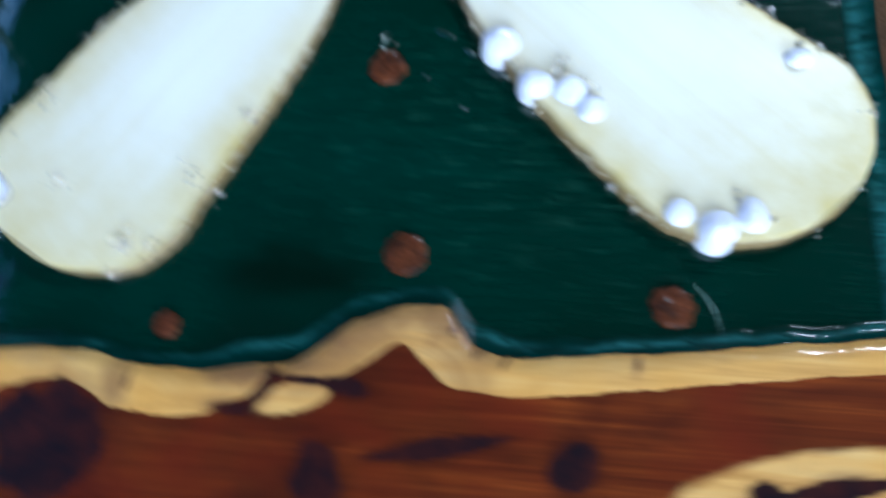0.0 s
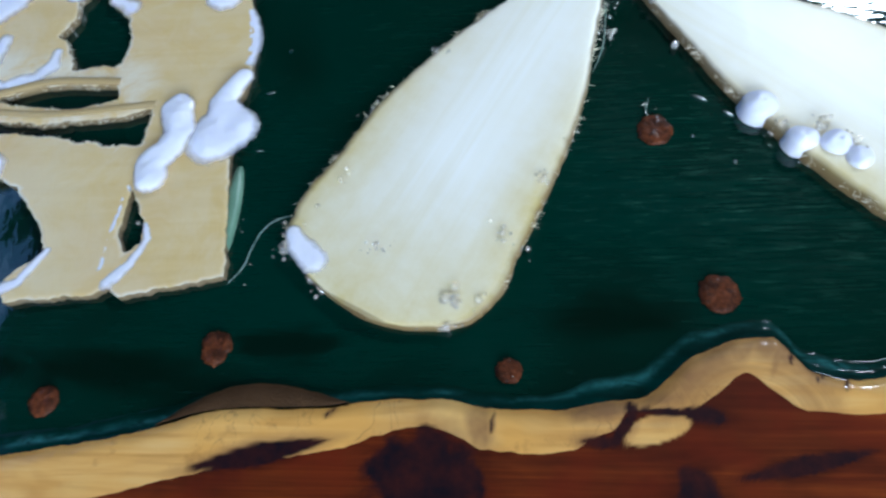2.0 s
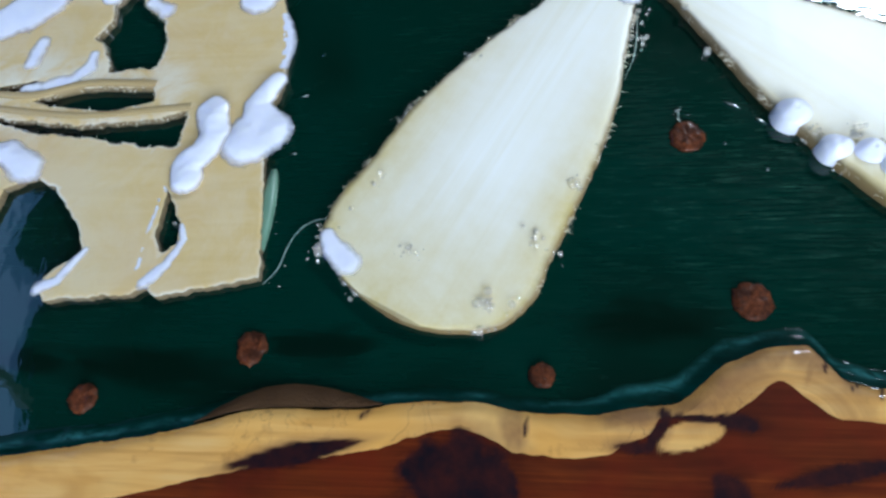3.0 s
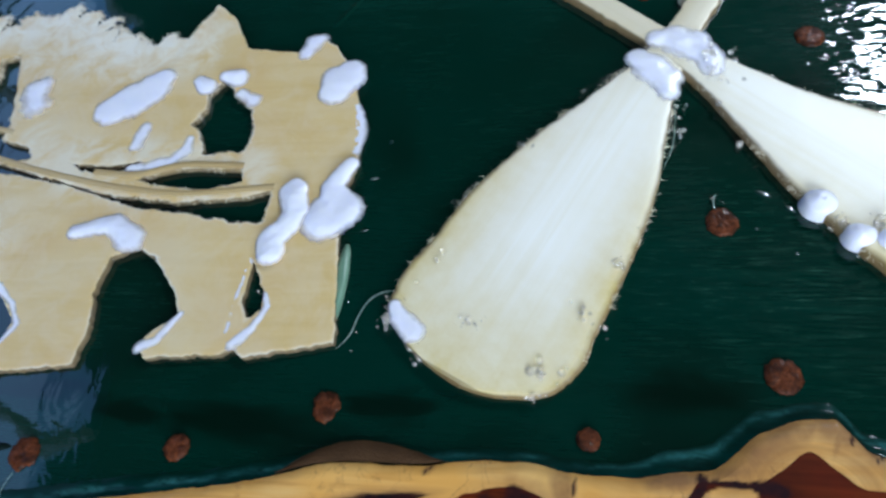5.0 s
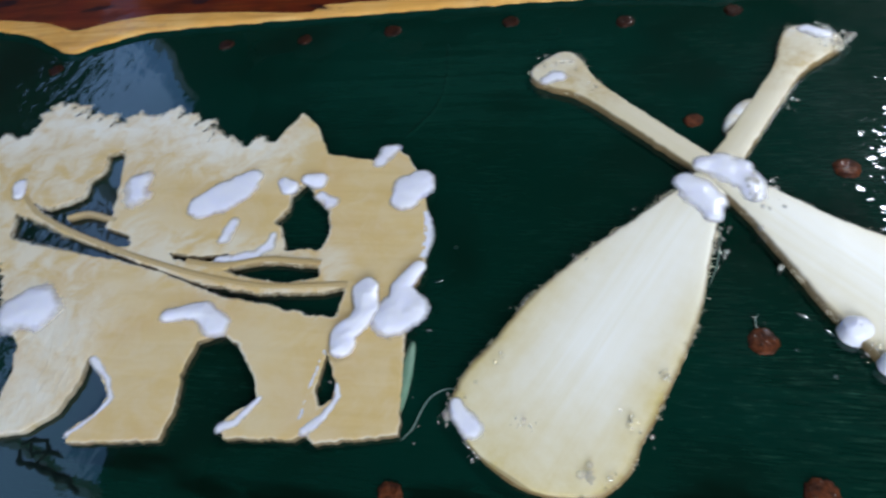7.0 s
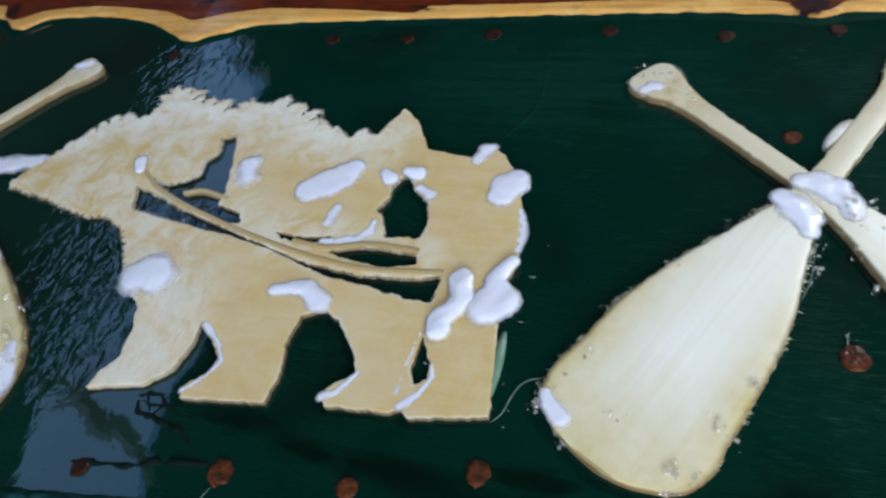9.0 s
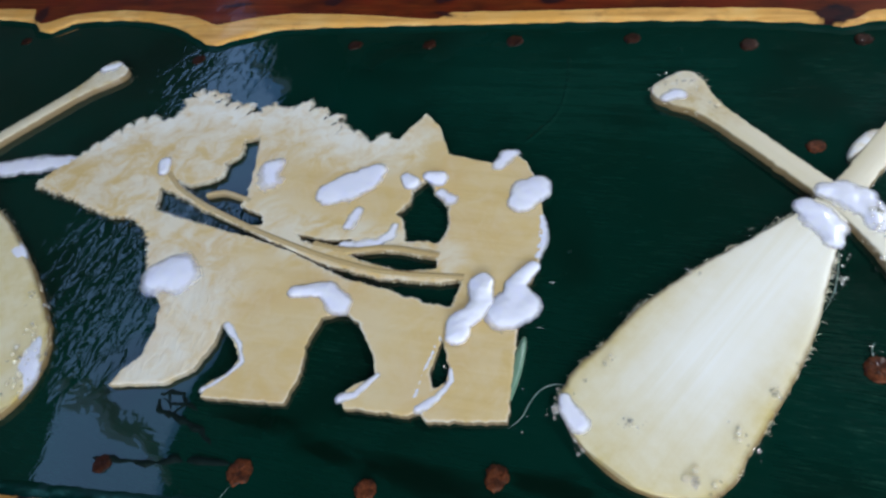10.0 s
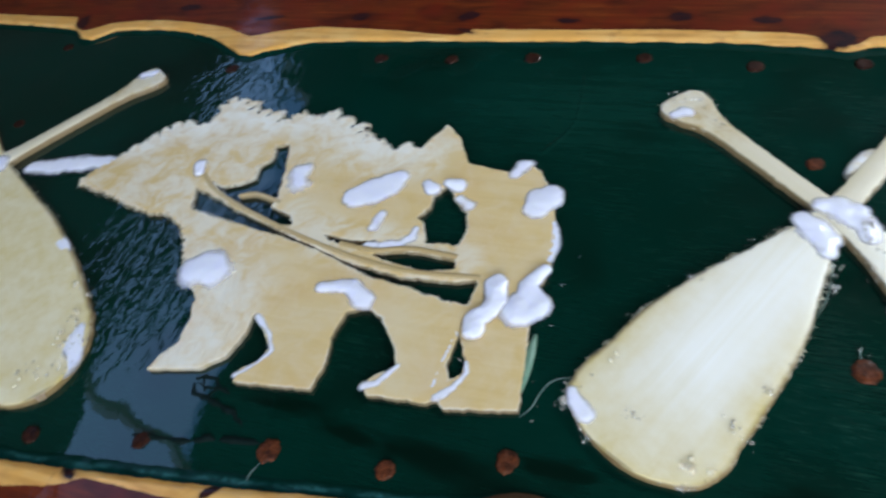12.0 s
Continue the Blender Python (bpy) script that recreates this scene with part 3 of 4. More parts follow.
    for f, z in prof:
        for i, x in enumerate(xs):
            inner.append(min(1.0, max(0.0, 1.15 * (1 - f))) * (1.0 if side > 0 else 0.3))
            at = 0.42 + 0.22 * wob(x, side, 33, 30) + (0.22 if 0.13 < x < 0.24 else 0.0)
            milky_sheen.append(pale[i] * math.exp(-((f - at) / 0.19) ** 2) * min(1.0, max(0.05, 0.62 + 1.3 * wob(x, side, 90, 38) + 0.5 * wob(x, f * 0.01, 95, 160))))
            w = wide[i] + 0.0022 * wob(x, side, 77, 26) + 0.0010 * wob(x, side, 60, 110)
            V.append((x, e[i] + side * f * w, max(-0.0002, z * (0.9 + 0.35 * wob(x, f * 0.02, 11, 60)))))
    part("resin_lip", mesh_of("resin_lip", V, grid_faces(len(prof), len(xs), side < 0), LIP, True, {"inner": inner, "milky_sheen": milky_sheen}), parent, "teal resin bead along the wood")


part("end_board", box_mesh("end_board", (0.3922, -0.17, -0.03), (X1, 0.52, 0.002), BARK, 0.001), table, "dark brown board at the panel's end")
_end = [(0.392 - f * 0.010 + 0.0015 * wob(y, f * 0.05, 4, 30), y, z) for f, z in ((1.0, 0.0002), (0.6, 0.0011), (0.3, 0.0017), (-0.15, 0.0034)) for y in np.linspace(0.0, 0.46, 90)]
part("resin_lip", mesh_of("resin_lip", _end, grid_faces(4, 90, True), LIP, True, {"inner": [0.2] * 90 + [0.6] * 90 + [1.0] * 180, "milky_sheen": [0.1] * 90 + [0.6] * 90 + [0.3] * 90 + [0.0] * 90}), table, "teal resin bead along the panel's end")
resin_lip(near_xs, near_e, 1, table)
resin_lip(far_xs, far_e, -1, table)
part("support", box_mesh("support", (-0.85, -0.2, FLOOR_Z), (0.6, 0.55, -0.034), FRAME, 0.01), table, "plain block the table top stands on")


def bark_patch():
    """A thin crescent of bark left on the waney edge."""
    xs = np.linspace(-0.018, 0.062, 60)
    base = spline(NEAR_EDGE, xs)
    V = []
    for f, z in ((-0.1, 0.004), (0.15, 0.0045), (0.6, 0.0036), (0.9, 0.0022), (1.0, 0.0006)):
        for i, x in enumerate(xs):
            u = i / 59
            w = 0.0098 * math.sin(math.pi * u) ** 0.8 + 0.0006 * wob(x, 1, 5, 150)
            V.append((x, base[i] + f * w, z))
    return mesh_of("bark", V, grid_faces(5, 60, True), BARK)


part("bark", bark_patch(), table, "grey-brown strip of bark under resin")


def ridge(name, pts, r, parent, mat, label="", rough=0.0):
    """A low drawn-out thread of resin along a few points."""
    cu = bpy.data.curves.new(name, "CURVE")
    cu.dimensions, cu.bevel_depth, cu.bevel_resolution, cu.resolution_u = "3D", r, 2, 8
    sp = cu.splines.new("BEZIER")
    if rough:
        fine = []
        for a, b in zip(pts, pts[1:]):
            fine += [Vector(a).lerp(Vector(b), k / 4) for k in range(4)]
        pts = [p + Vector((rough * wob(p.x, p.y, 3, 200), rough * wob(p.x, p.y, 8, 200), 0)) for p in fine] + [Vector(pts[-1])]
    sp.bezier_points.add(len(pts) - 1)
    for b, p in zip(sp.bezier_points, pts):
        b.co, b.handle_left_type, b.handle_right_type = p, "AUTO", "AUTO"
        b.radius = 1.0 + (1.1 * wob(p[0], p[1], 5, 120) if rough else 0.0)
    sp.bezier_points[0].radius = sp.bezier_points[-1].radius = 0.3
    tmp = bpy.data.objects.new(name, cu)
    scene.collection.objects.link(tmp)
    me = bpy.data.meshes.new_from_object(tmp.evaluated_get(bpy.context.evaluated_depsgraph_get()))
    bpy.data.objects.remove(tmp)
    me.materials.clear()
    me.materials.append(mat)
    me.shade_smooth()
    return part(name, me, parent, label)


ridge("ridge_and_reflection", [(-0.035, 0.424, -0.0047), (-0.026, 0.385, -0.0047), (-0.0215, 0.345, -0.0047), (-0.024, 0.312, -0.0047), (-0.042, 0.277, -0.0047), (-0.05, 0.262, -0.0060)], 0.0055, panel, GREEN, "curved ridge in the resin")
ridge("ridge_and_reflection", [(0.062, 0.43, -0.0047), (0.068, 0.405, -0.0047), (0.076, 0.376, -0.0047)], 0.0055, panel, GREEN, "curved ridge in the resin")
ridge("ridge_and_reflection", [(0.205, 0.425, -0.0047), (0.224, 0.395, -0.0047), (0.236, 0.372, -0.0047)], 0.0055, panel, GREEN, "curved ridge in the resin")

# Dark matte lines stand in for the dark edges in the window's reflection.
for pts, r in (([(-0.239, 0.007), (-0.231, 0.010), (-0.222, 0.010), (-0.216, 0.003), (-0.222, -0.004), (-0.232, -0.005), (-0.238, 0.004)], 0.0018), ([(-0.231, 0.009), (-0.229, 0.003), (-0.224, -0.003)], 0.0014),
               ([(-0.237, 0.002), (-0.227, 0.003), (-0.216, 0.003), (-0.203, 0.001)], 0.0014), ([(-0.229, -0.005), (-0.217, -0.006), (-0.195, -0.012), (-0.178, -0.022)], 0.0030),
               ([(-0.263, -0.045), (-0.241, -0.041), (-0.221, -0.039), (-0.196, -0.032), (-0.174, -0.028), (-0.150, -0.026)], 0.0028)):
    ridge("ridge_and_reflection", [(x, y, -0.4 * r) for x, y in pts], r * 0.8, panel, REFLECTION_EDGE, "dark line painted for the edge of the window's reflection", 0.0022)


def glint_dome(x, y, a, b, turn):
    """A low dome added on the resin to catch a glint of the lamp."""
    V, n = [], 14
    for f, z in ((1.0, -0.0001), (0.8, 0.00022), (0.45, 0.00040)):
        for k in range(n):
            t = 2 * math.pi * k / n
            V.append((f * a * math.cos(t), f * b * math.sin(t), z))
    V.append((0, 0, 0.00045))
    F = [(i * n + k, i * n + (k + 1) % n, (i + 1) * n + (k + 1) % n, (i + 1) * n + k) for i in range(2) for k in range(n)]
    F += [(2 * n + k, 2 * n + (k + 1) % n, 3 * n) for k in range(n)]
    ob = part("glint_dome", mesh_of("glint_dome", V, F, GLINT_RESIN), panel)
    ob.matrix_local = pose(x, y, 0, 0, 0, turn)


# Domes added where the lamp glints off small ripples.
for d in ((0.221, 0.125, 0.0050, 0.0018, -30), (0.233, 0.115, 0.0036, 0.0017, -42), (0.247, 0.105, 0.0028, 0.0017, -20), (0.206, -0.004, 0.0040, 0.0016, 35), (0.215, 0.103, 0.001, 0.001, 0),
          (0.232, 0.088, 0.0012, 0.001, 0), (0.012, 0.168, 0.0016, 0.0012, 60), (0.005, 0.14, 0.003, 0.0007, 15), (0.004, 0.103, 0.0025, 0.0006, 10)):
    glint_dome(*d)

# ---- carved paddles ----
PROFILE = [(0.0, 0.0), (0.0015, 0.012), (0.005, 0.0185), (0.013, 0.0215), (0.028, 0.0182), (0.044, 0.0125), (0.062, 0.0098), (0.11, 0.0094), (0.15, 0.0098),
           (0.19, 0.0145), (0.235, 0.0275), (0.29, 0.0440), (0.345, 0.0505), (0.38, 0.0500), (0.402, 0.0425), (0.416, 0.0265), (0.422, 0.012), (0.424, 0.0)]


FROTH = []


def paddle(head, tip, thick, label, seed, bend=((0, 0), (0.424, 0)), wide=1.0, aged=0.0, lean=((0, 1), (0.424, 1)), lean_back=((0, 1), (0.424, 1))):
    """A flat carved paddle from the grip's end to the blade's end, with fuzzy cut edges."""
    rnd = random.Random(seed)
    head, tip = Vector(head), Vector(tip)
    L = (tip - head).length
    k = L / 0.424
    s = np.concatenate([np.linspace(0, 0.03, 16), np.linspace(0.03, 0.36, 90)[1:], 0.424 - 0.064 * (np.linspace(1, 0, 44)[1:]) ** 2])
    w = spline(PROFILE, s) * k * wide
    mid = spline(bend, s)
    plus, minus = spline(lean, s), spline(lean_back, s)
    cross = [-1.0, -0.99, -0.965, -0.92, -0.8, -0.55, -0.25, 0, 0.25, 0.55, 0.8, 0.92, 0.965, 0.99, 1.0]
    V, rim, side = [], [], []
    for i, si in enumerate(s):
        body = 1.0 if 0.0005 < si < 0.4236 else 0.0
        for j, c in enumerate(cross):
            rag = 0.0011 * wob(si, seed + (1 if c > 0 else -1), seed, 150) + 0.0008 * wob(si, seed + (1 if c > 0 else -1), seed + 4, 500)
            half = w[i] + (rag if w[i] > 0.004 else 0)
            x = c * half * (plus[i] if c > 0 else minus[i]) + mid[i]
            dome = 1 - 0.10 * c * c
            z = thick * dome
            if abs(c) > 0.985:
                z = 0.0 if abs(c) == 1 else thick * 0.76
            elif abs(c) > 0.95:
                z = thick * 0.86
            z *= body
            V.append((x, -si * k, max(z, -0.0002)))
            edge_d = half * (1 - abs(c))
            rim.append(max(0.0, 1 - min((edge_d / 0.040) ** 0.8, (0.424 - si) / 0.10 + 0.12)) if si > 0.02 else 0.6)
            rim[-1] = max(rim[-1] * min(1.0, max(0.28, (si - 0.20) / 0.14)), aged)
            # Brown sawn walls; bevels and tip painted darker to subdue their lit rim.
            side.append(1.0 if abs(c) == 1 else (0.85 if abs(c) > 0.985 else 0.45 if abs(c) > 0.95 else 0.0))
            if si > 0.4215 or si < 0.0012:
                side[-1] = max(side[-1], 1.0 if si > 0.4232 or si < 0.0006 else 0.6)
    ob = new("paddle")
    d = tip - head
    ob.matrix_world = pose(head.x, head.y, 0.0, 0, 0, math.degrees(math.atan2(d.x, -d.y)))
    cut = [0, int(np.searchsorted(s, 0.05)), int(np.searchsorted(s, 0.185)), len(s) - 1]
    nc = len(cross)
    for name, a, b in zip(("grip", "shaft", "blade"), cut, cut[1:]):
        lo, hi = a * nc, (b + 1) * nc
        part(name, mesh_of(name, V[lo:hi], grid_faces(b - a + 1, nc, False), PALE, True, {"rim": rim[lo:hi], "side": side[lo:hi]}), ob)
    tagged(ob, label, "paddle", "crossed paddles")
    # where froth clings to the sawn edge
    d = (tip - head).normalized()
    for _ in range(34):
        u = rnd.uniform(0.18, 0.423)
        sg = rnd.choice((-1, 1))
        i = min(len(s) - 2, int(np.searchsorted(s, u)))
        if wob(u, sg * 3 + seed, 2, 45) < -0.1:
            continue
        off = sg * w[i] * rnd.uniform(0.95, 1.03) * (plus[i] if sg > 0 else minus[i]) + mid[i]
        at = head + d * (u * k) + Vector((-d.y, d.x)) * off
        FROTH.append((at.x, at.y, thick * rnd.uniform(0.35, 0.8), 0.0016, 4, rnd.choice((0.0010, 0.0014, 0.0030))))
    # fibres standing off the sawn edge
    fv, ff = [], []
    for _ in range(1500):
        u = rnd.uniform(0.17, 0.42) if rnd.random() < 0.88 else rnd.uniform(0.0, 0.05)
        sg = rnd.choice((-1, 1))
        if wob(u, sg * 3 + seed, 2, 70) < 0.12 and rnd.random() < 0.88:
            continue
        i = min(len(s) - 2, int(np.searchsorted(s, u)))
        p = Vector((sg * w[i] * rnd.uniform(0.97, 1.0) * (plus[i] if sg > 0 else minus[i]) + mid[i], -u * k, thick * rnd.uniform(0.3, 0.9)))
        ln = 0.0010 + 0.0036 * rnd.random() ** 2
        out = Vector((sg * rnd.uniform(0.3, 1), rnd.uniform(-1, 0.8), rnd.uniform(-0.1, 0.6))).normalized() * ln
        q = Vector((-out.y, out.x, 0)).normalized() * rnd.uniform(0.00007, 0.00018)
        b = len(fv)
        fv += [p - q, p + q, p + Vector((0, 0, 0.0005)), p + out]
        ff += [(b, b + 1, b + 3), (b + 1, b + 2, b + 3), (b + 2, b, b + 3)]
    fz = part("wood_fuzz", mesh_of("wood_fuzz", fv, ff, FUZZ, False), ob, "loose pale fibres on the sawn edge")
    tagged(fz, kind="stuff")
    return ob


paddle((0.269, 0.387), (0.066, 0.011), 0.0062, "pale carved paddle with fuzzy edges, blade in resin", 1, ((0, 0.0), (0.06, -0.003), (0.20, -0.003), (0.30, -0.0048), (0.38, -0.0054), (0.424, -0.0035)),
       lean=((0, 1), (0.15, 1), (0.216, 0.87), (0.28, 0.93), (0.33, 0.93), (0.367, 0.975), (0.391, 1.05), (0.412, 1.08), (0.424, 1)),
       lean_back=((0, 1), (0.28, 1.0), (0.32, 1.03), (0.35, 1.03), (0.38, 1.09), (0.395, 1.17), (0.406, 1.27), (0.418, 1.42), (0.424, 1.6)))
paddle((0.058, 0.358), (0.371, 0.045), 0.0070, "pale carved paddle lying across the other one", 2, ((0, 0.001), (0.06, 0.0022), (0.15, 0.0028), (0.22, 0.0032), (0.29, 0.0035), (0.424, 0.0)),
       lean=((0, 1), (0.05, 0.85), (0.15, 0.66), (0.19, 0.60), (0.234, 0.54), (0.281, 0.68), (0.3456, 0.85), (0.372, 0.90), (0.39, 0.97), (0.424, 1)))
paddle((-0.503, 0.356), (-0.735, -0.02), 0.0070, "pale slim paddle with a rounded grip", 3, wide=0.86)
paddle((-0.817, 0.358), (-0.350, -0.037), 0.0062, "yellowed carved paddle with frosted blade edge", 4, wide=0.72, aged=0.78)


# ---- sawn plywood figure, one plain mesh ----
CREST = [(-0.487, 0.178), (-0.460, 0.220), (-0.450, 0.250), (-0.423, 0.268), (-0.395, 0.279), (-0.384, 0.318), (-0.372, 0.318), (-0.352, 0.298), (-0.327, 0.299),
         (-0.306, 0.286), (-0.292, 0.306), (-0.262, 0.300), (-0.227, 0.290), (-0.210, 0.270), (-0.190, 0.277), (-0.174, 0.264), (-0.151, 0.267), (-0.136, 0.301), (-0.118, 0.284)]
RUMP = [(-0.101, 0.252), (-0.062, 0.246), (-0.050, 0.263), (-0.036, 0.250), (-0.026, 0.234), (-0.017, 0.212), (-0.010, 0.188), (-0.006, 0.169), (-0.007, 0.144), (-0.012, 0.123), (-0.009, 0.098), (-0.003, 0.050), (-0.001, 0.032)]
LEGS = [(-0.049, 0.023), (-0.056, 0.028), (-0.062, 0.024), (-0.104, 0.021), (-0.111, 0.027), (-0.104, 0.036), (-0.091, 0.046), (-0.099, 0.062), (-0.117, 0.082), (-0.131, 0.090), (-0.146, 0.083),
        (-0.148, 0.060), (-0.143, 0.038), (-0.145, 0.016), (-0.175, 0.012), (-0.205, 0.009), (-0.208, 0.016), (-0.193, 0.031), (-0.192, 0.042), (-0.206, 0.056), (-0.219, 0.068)]
FORE = [(-0.217, 0.050), (-0.222, 0.028), (-0.239, 0.013), (-0.279, 0.004), (-0.276, 0.016), (-0.268, 0.030), (-0.270, 0.050), (-0.277, 0.070), (-0.292, 0.084), (-0.309, 0.106), (-0.318, 0.121),
        (-0.331, 0.140), (-0.345, 0.147), (-0.360, 0.155), (-0.377, 0.152), (-0.407, 0.159), (-0.442, 0.169)]
HOLES = [
    [(-0.350, 0.187), (-0.315, 0.1765), (-0.287, 0.1655), (-0.246, 0.1530), (-0.222, 0.1450), (-0.165, 0.128), (-0.116, 0.122), (-0.073, 0.125), (-0.055, 0.130), (-0.057, 0.106), (-0.076, 0.107), (-0.113, 0.114), (-0.141, 0.117), (-0.187, 0.133), (-0.233, 0.144), (-0.300, 0.154), (-0.340, 0.161)],
    [(-0.340, 0.197), (-0.322, 0.193), (-0.306, 0.201), (-0.297, 0.208), (-0.302, 0.222), (-0.293, 0.234), (-0.298, 0.254), (-0.284, 0.258), (-0.277, 0.240), (-0.269, 0.214), (-0.262, 0.190), (-0.262, 0.176), (-0.238, 0.168), (-0.232, 0.158), (-0.246, 0.1565), (-0.280, 0.1668), (-0.315, 0.1790)],
    [(-0.198, 0.153), (-0.174, 0.150), (-0.151, 0.154), (-0.149, 0.149), (-0.172, 0.145), (-0.190, 0.147)],
    [(-0.130, 0.147), (-0.108, 0.148), (-0.080, 0.146), (-0.077, 0.136), (-0.101, 0.130), (-0.130, 0.134), (-0.150, 0.139)],
    [(-0.119, 0.210), (-0.110, 0.226), (-0.099, 0.208), (-0.084, 0.195), (-0.079, 0.175), (-0.082, 0.160), (-0.108, 0.158), (-0.116, 0.176), (-0.124, 0.184), (-0.118, 0.197)],
    [(-0.056, 0.080), (-0.045, 0.062), (-0.044, 0.050), (-0.051, 0.045), (-0.057, 0.056)],
]


def ragged(loop, step, amount, seed, furry=lambda x, y: 1.0):
    """A closed line, cut fine and made uneven as by a rough saw; the furry stretches swell into rounded tufts."""
    out, n, run = [], len(loop), 0.0
    for a in range(n):
        p, q = Vector(loop[a]), Vector(loop[(a + 1) % n])
        d = q - p
        m = max(1, int(d.length / step))
        nrm = Vector((d.y, -d.x)).normalized()
        for k in range(m):
            c = p + d * k / m
            run += d.length / m
            f = furry(c.x, c.y)
            r = amount * (wob(c.x, c.y, seed, 90) + 0.9 * wob(c.x, c.y, seed + 5, 260) + 0.5 * wob(c.x, c.y, seed + 9, 600)) * min(f, 1.2)
            if f > 2:
                big = abs(math.sin(math.pi * run / 0.0150 + 2.2 * wob(c.x, c.y, 31, 22)))
                small = abs(math.sin(math.pi * run / 0.0056 + 1.8 * wob(c.x, c.y, 41, 70)))
                r -= 0.0150 * big ** 0.5 * max(0.15, 0.8 + 1.7 * wob(c.x, c.y, 51, 30)) + 0.0036 * small ** 0.5 - 0.0085
            elif f > 1.3:
                r -= 0.0034 * abs(math.sin(math.pi * run / 0.008 + wob(c.x, c.y, 61, 40))) ** 0.7
            out.append(c + nrm * r)
    return out


def figure():
    furry = lambda x, y: 3.0 if y > 0.235 and x < -0.158 else (1.6 if x < -0.28 and y > 0.1 else 0.7)
    loops = [ragged(CREST + RUMP + LEGS + FORE, 0.0014, 0.0015, 3, furry)]
    loops += [ragged(h, 0.0016, 0.0013, 20 + i) for i, h in enumerate(HOLES)]
    from mathutils.geometry import delaunay_2d_cdt
    pts, edges = [], []
    for lp in loops:
        b = len(pts)
        pts += [Vector((p.x, p.y)) for p in lp]
        edges += [(b + i, b + (i + 1) % len(lp)) for i in range(len(lp))]

    def inside(p, lp):
        c = False
        for i in range(len(lp)):
            a, b = lp[i], lp[i - 1]
            if (a.y > p[1]) != (b.y > p[1]) and p[0] < (b.x - a.x) * (p[1] - a.y) / (b.y - a.y) + a.x:
                c = not c
        return c

    for lp in loops:
        for i in range(0, len(lp), 2):
            d = (lp[(i + 1) % len(lp)] - lp[i]).normalized()
            for off in (-0.0018, 0.0018):
                pts.append(Vector((lp[i].x + d.y * off, lp[i].y - d.x * off)))
    for gx in np.arange(-0.485, 0.0, 0.006):
        for gy in np.arange(0.005, 0.32, 0.006):
            pts.append(Vector((gx + 0.001 * wob(gx, gy, 1, 300), gy)))
    v2, e2, f2, _, _, _ = delaunay_2d_cdt(pts, edges, [], 0, 1e-6)
    keep = []
    for f in f2:
        c = [sum(v2[i].x for i in f) / len(f), sum(v2[i].y for i in f) / len(f)]
        if inside(c, loops[0]) and not any(inside(c, lp) for lp in loops[1:]):
            keep.append(tuple(f))
    count = {}
    for f in keep:
        for i in range(len(f)):
            count[(f[i], f[(i + 1) % len(f)])] = 1
    border = [e for e in count if (e[1], e[0]) not in count]
    rimv = {i for e in border for i in e}
    H = 0.0046
    used = sorted({i for f in keep for i in f})
    idx = {i: n for n, i in enumerate(used)}
    V = []
    for i in used:
        x, y = v2[i]
        tuft = 1.0 if (y > 0.24 and x < -0.11) or x < -0.27 else 0.25
        V.append((x, y, H - (0.0003 if i in rimv else 0) + 0.00035 * tuft * (wob(x, y, 8, 60) + wob(x, y, 12, 170))))
    F = [tuple(idx[i] for i in f) for f in keep]
    crest = np.array([(q.x, q.y) for q in loops[0] if furry(q.x, q.y) > 2])
    top = [float(np.hypot(crest[:, 0] - v[0], crest[:, 1] - v[1]).min()) for v in V]
    fur = [max(1.0 if v[0] < -0.25 else 0.25, min(1.0, max(0.0, (0.055 - d) / 0.02))) for v, d in zip(V, top)]
    white = [min(1.0, max(0.0, (0.034 - d) / 0.024)) for d in top]
    for i in rimv:
        fur[idx[i]] = 1.0
    gaps = np.array([(q.x, q.y) for lp in loops[2:5] for q in lp])
    for n, v in enumerate(V):
        d = float(np.hypot(gaps[:, 0] - v[0], gaps[:, 1] - v[1]).min())
        fur[n] = max(fur[n], min(1.0, max(0.0, (0.030 - d) / 0.016)))
    edge = [0.0] * len(V)
    for i in rimv:
        edge[idx[i]] = 1.0
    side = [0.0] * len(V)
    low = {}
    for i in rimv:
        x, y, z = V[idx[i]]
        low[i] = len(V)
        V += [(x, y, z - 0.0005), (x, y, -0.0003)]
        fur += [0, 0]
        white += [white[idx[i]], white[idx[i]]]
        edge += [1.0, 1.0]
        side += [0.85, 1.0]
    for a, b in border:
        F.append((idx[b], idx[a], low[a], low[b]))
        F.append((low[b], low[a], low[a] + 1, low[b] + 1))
    # loose fibres along the frosted crest, the muzzle and the torn openings
    rnd = random.Random(71)
    hairy = [(lp, i) for lp in [loops[0]] + loops[1:6] for i in range(len(lp))]
    ease = lambda a: a * a * (3 - 2 * a)
    step = lambda a, b, x: ease(min(1.0, max(0.0, (x - a) / (b - a))))
    leg = [step(-0.200, -0.235, v[0]) * step(0.145, 0.085, v[1]) for v in V]
    carved = [max(a, 0.08 * step(-0.26, -0.31, v[0]), 0.1) for a, v in zip(leg, V)]
    fur = [max(f, a) for f, a in zip(fur, leg)]
    white = [max(w, 0.55 * a) for w, a in zip(white, leg)]
    for lp, i in hairy:
        p, q = lp[i], lp[(i + 1) % len(lp)]
        d = (q - p).normalized()
        f = furry(p.x, p.y) if lp is loops[0] else 1.5
        if f < 1:
            continue
        out = Vector((d.y, -d.x)) * (-1 if lp is loops[0] else 1)
        for _ in range(9 if f > 2 or (lp is loops[2] and p.x < -0.285) else 3):
            a = rnd.uniform(-0.9, 0.9)
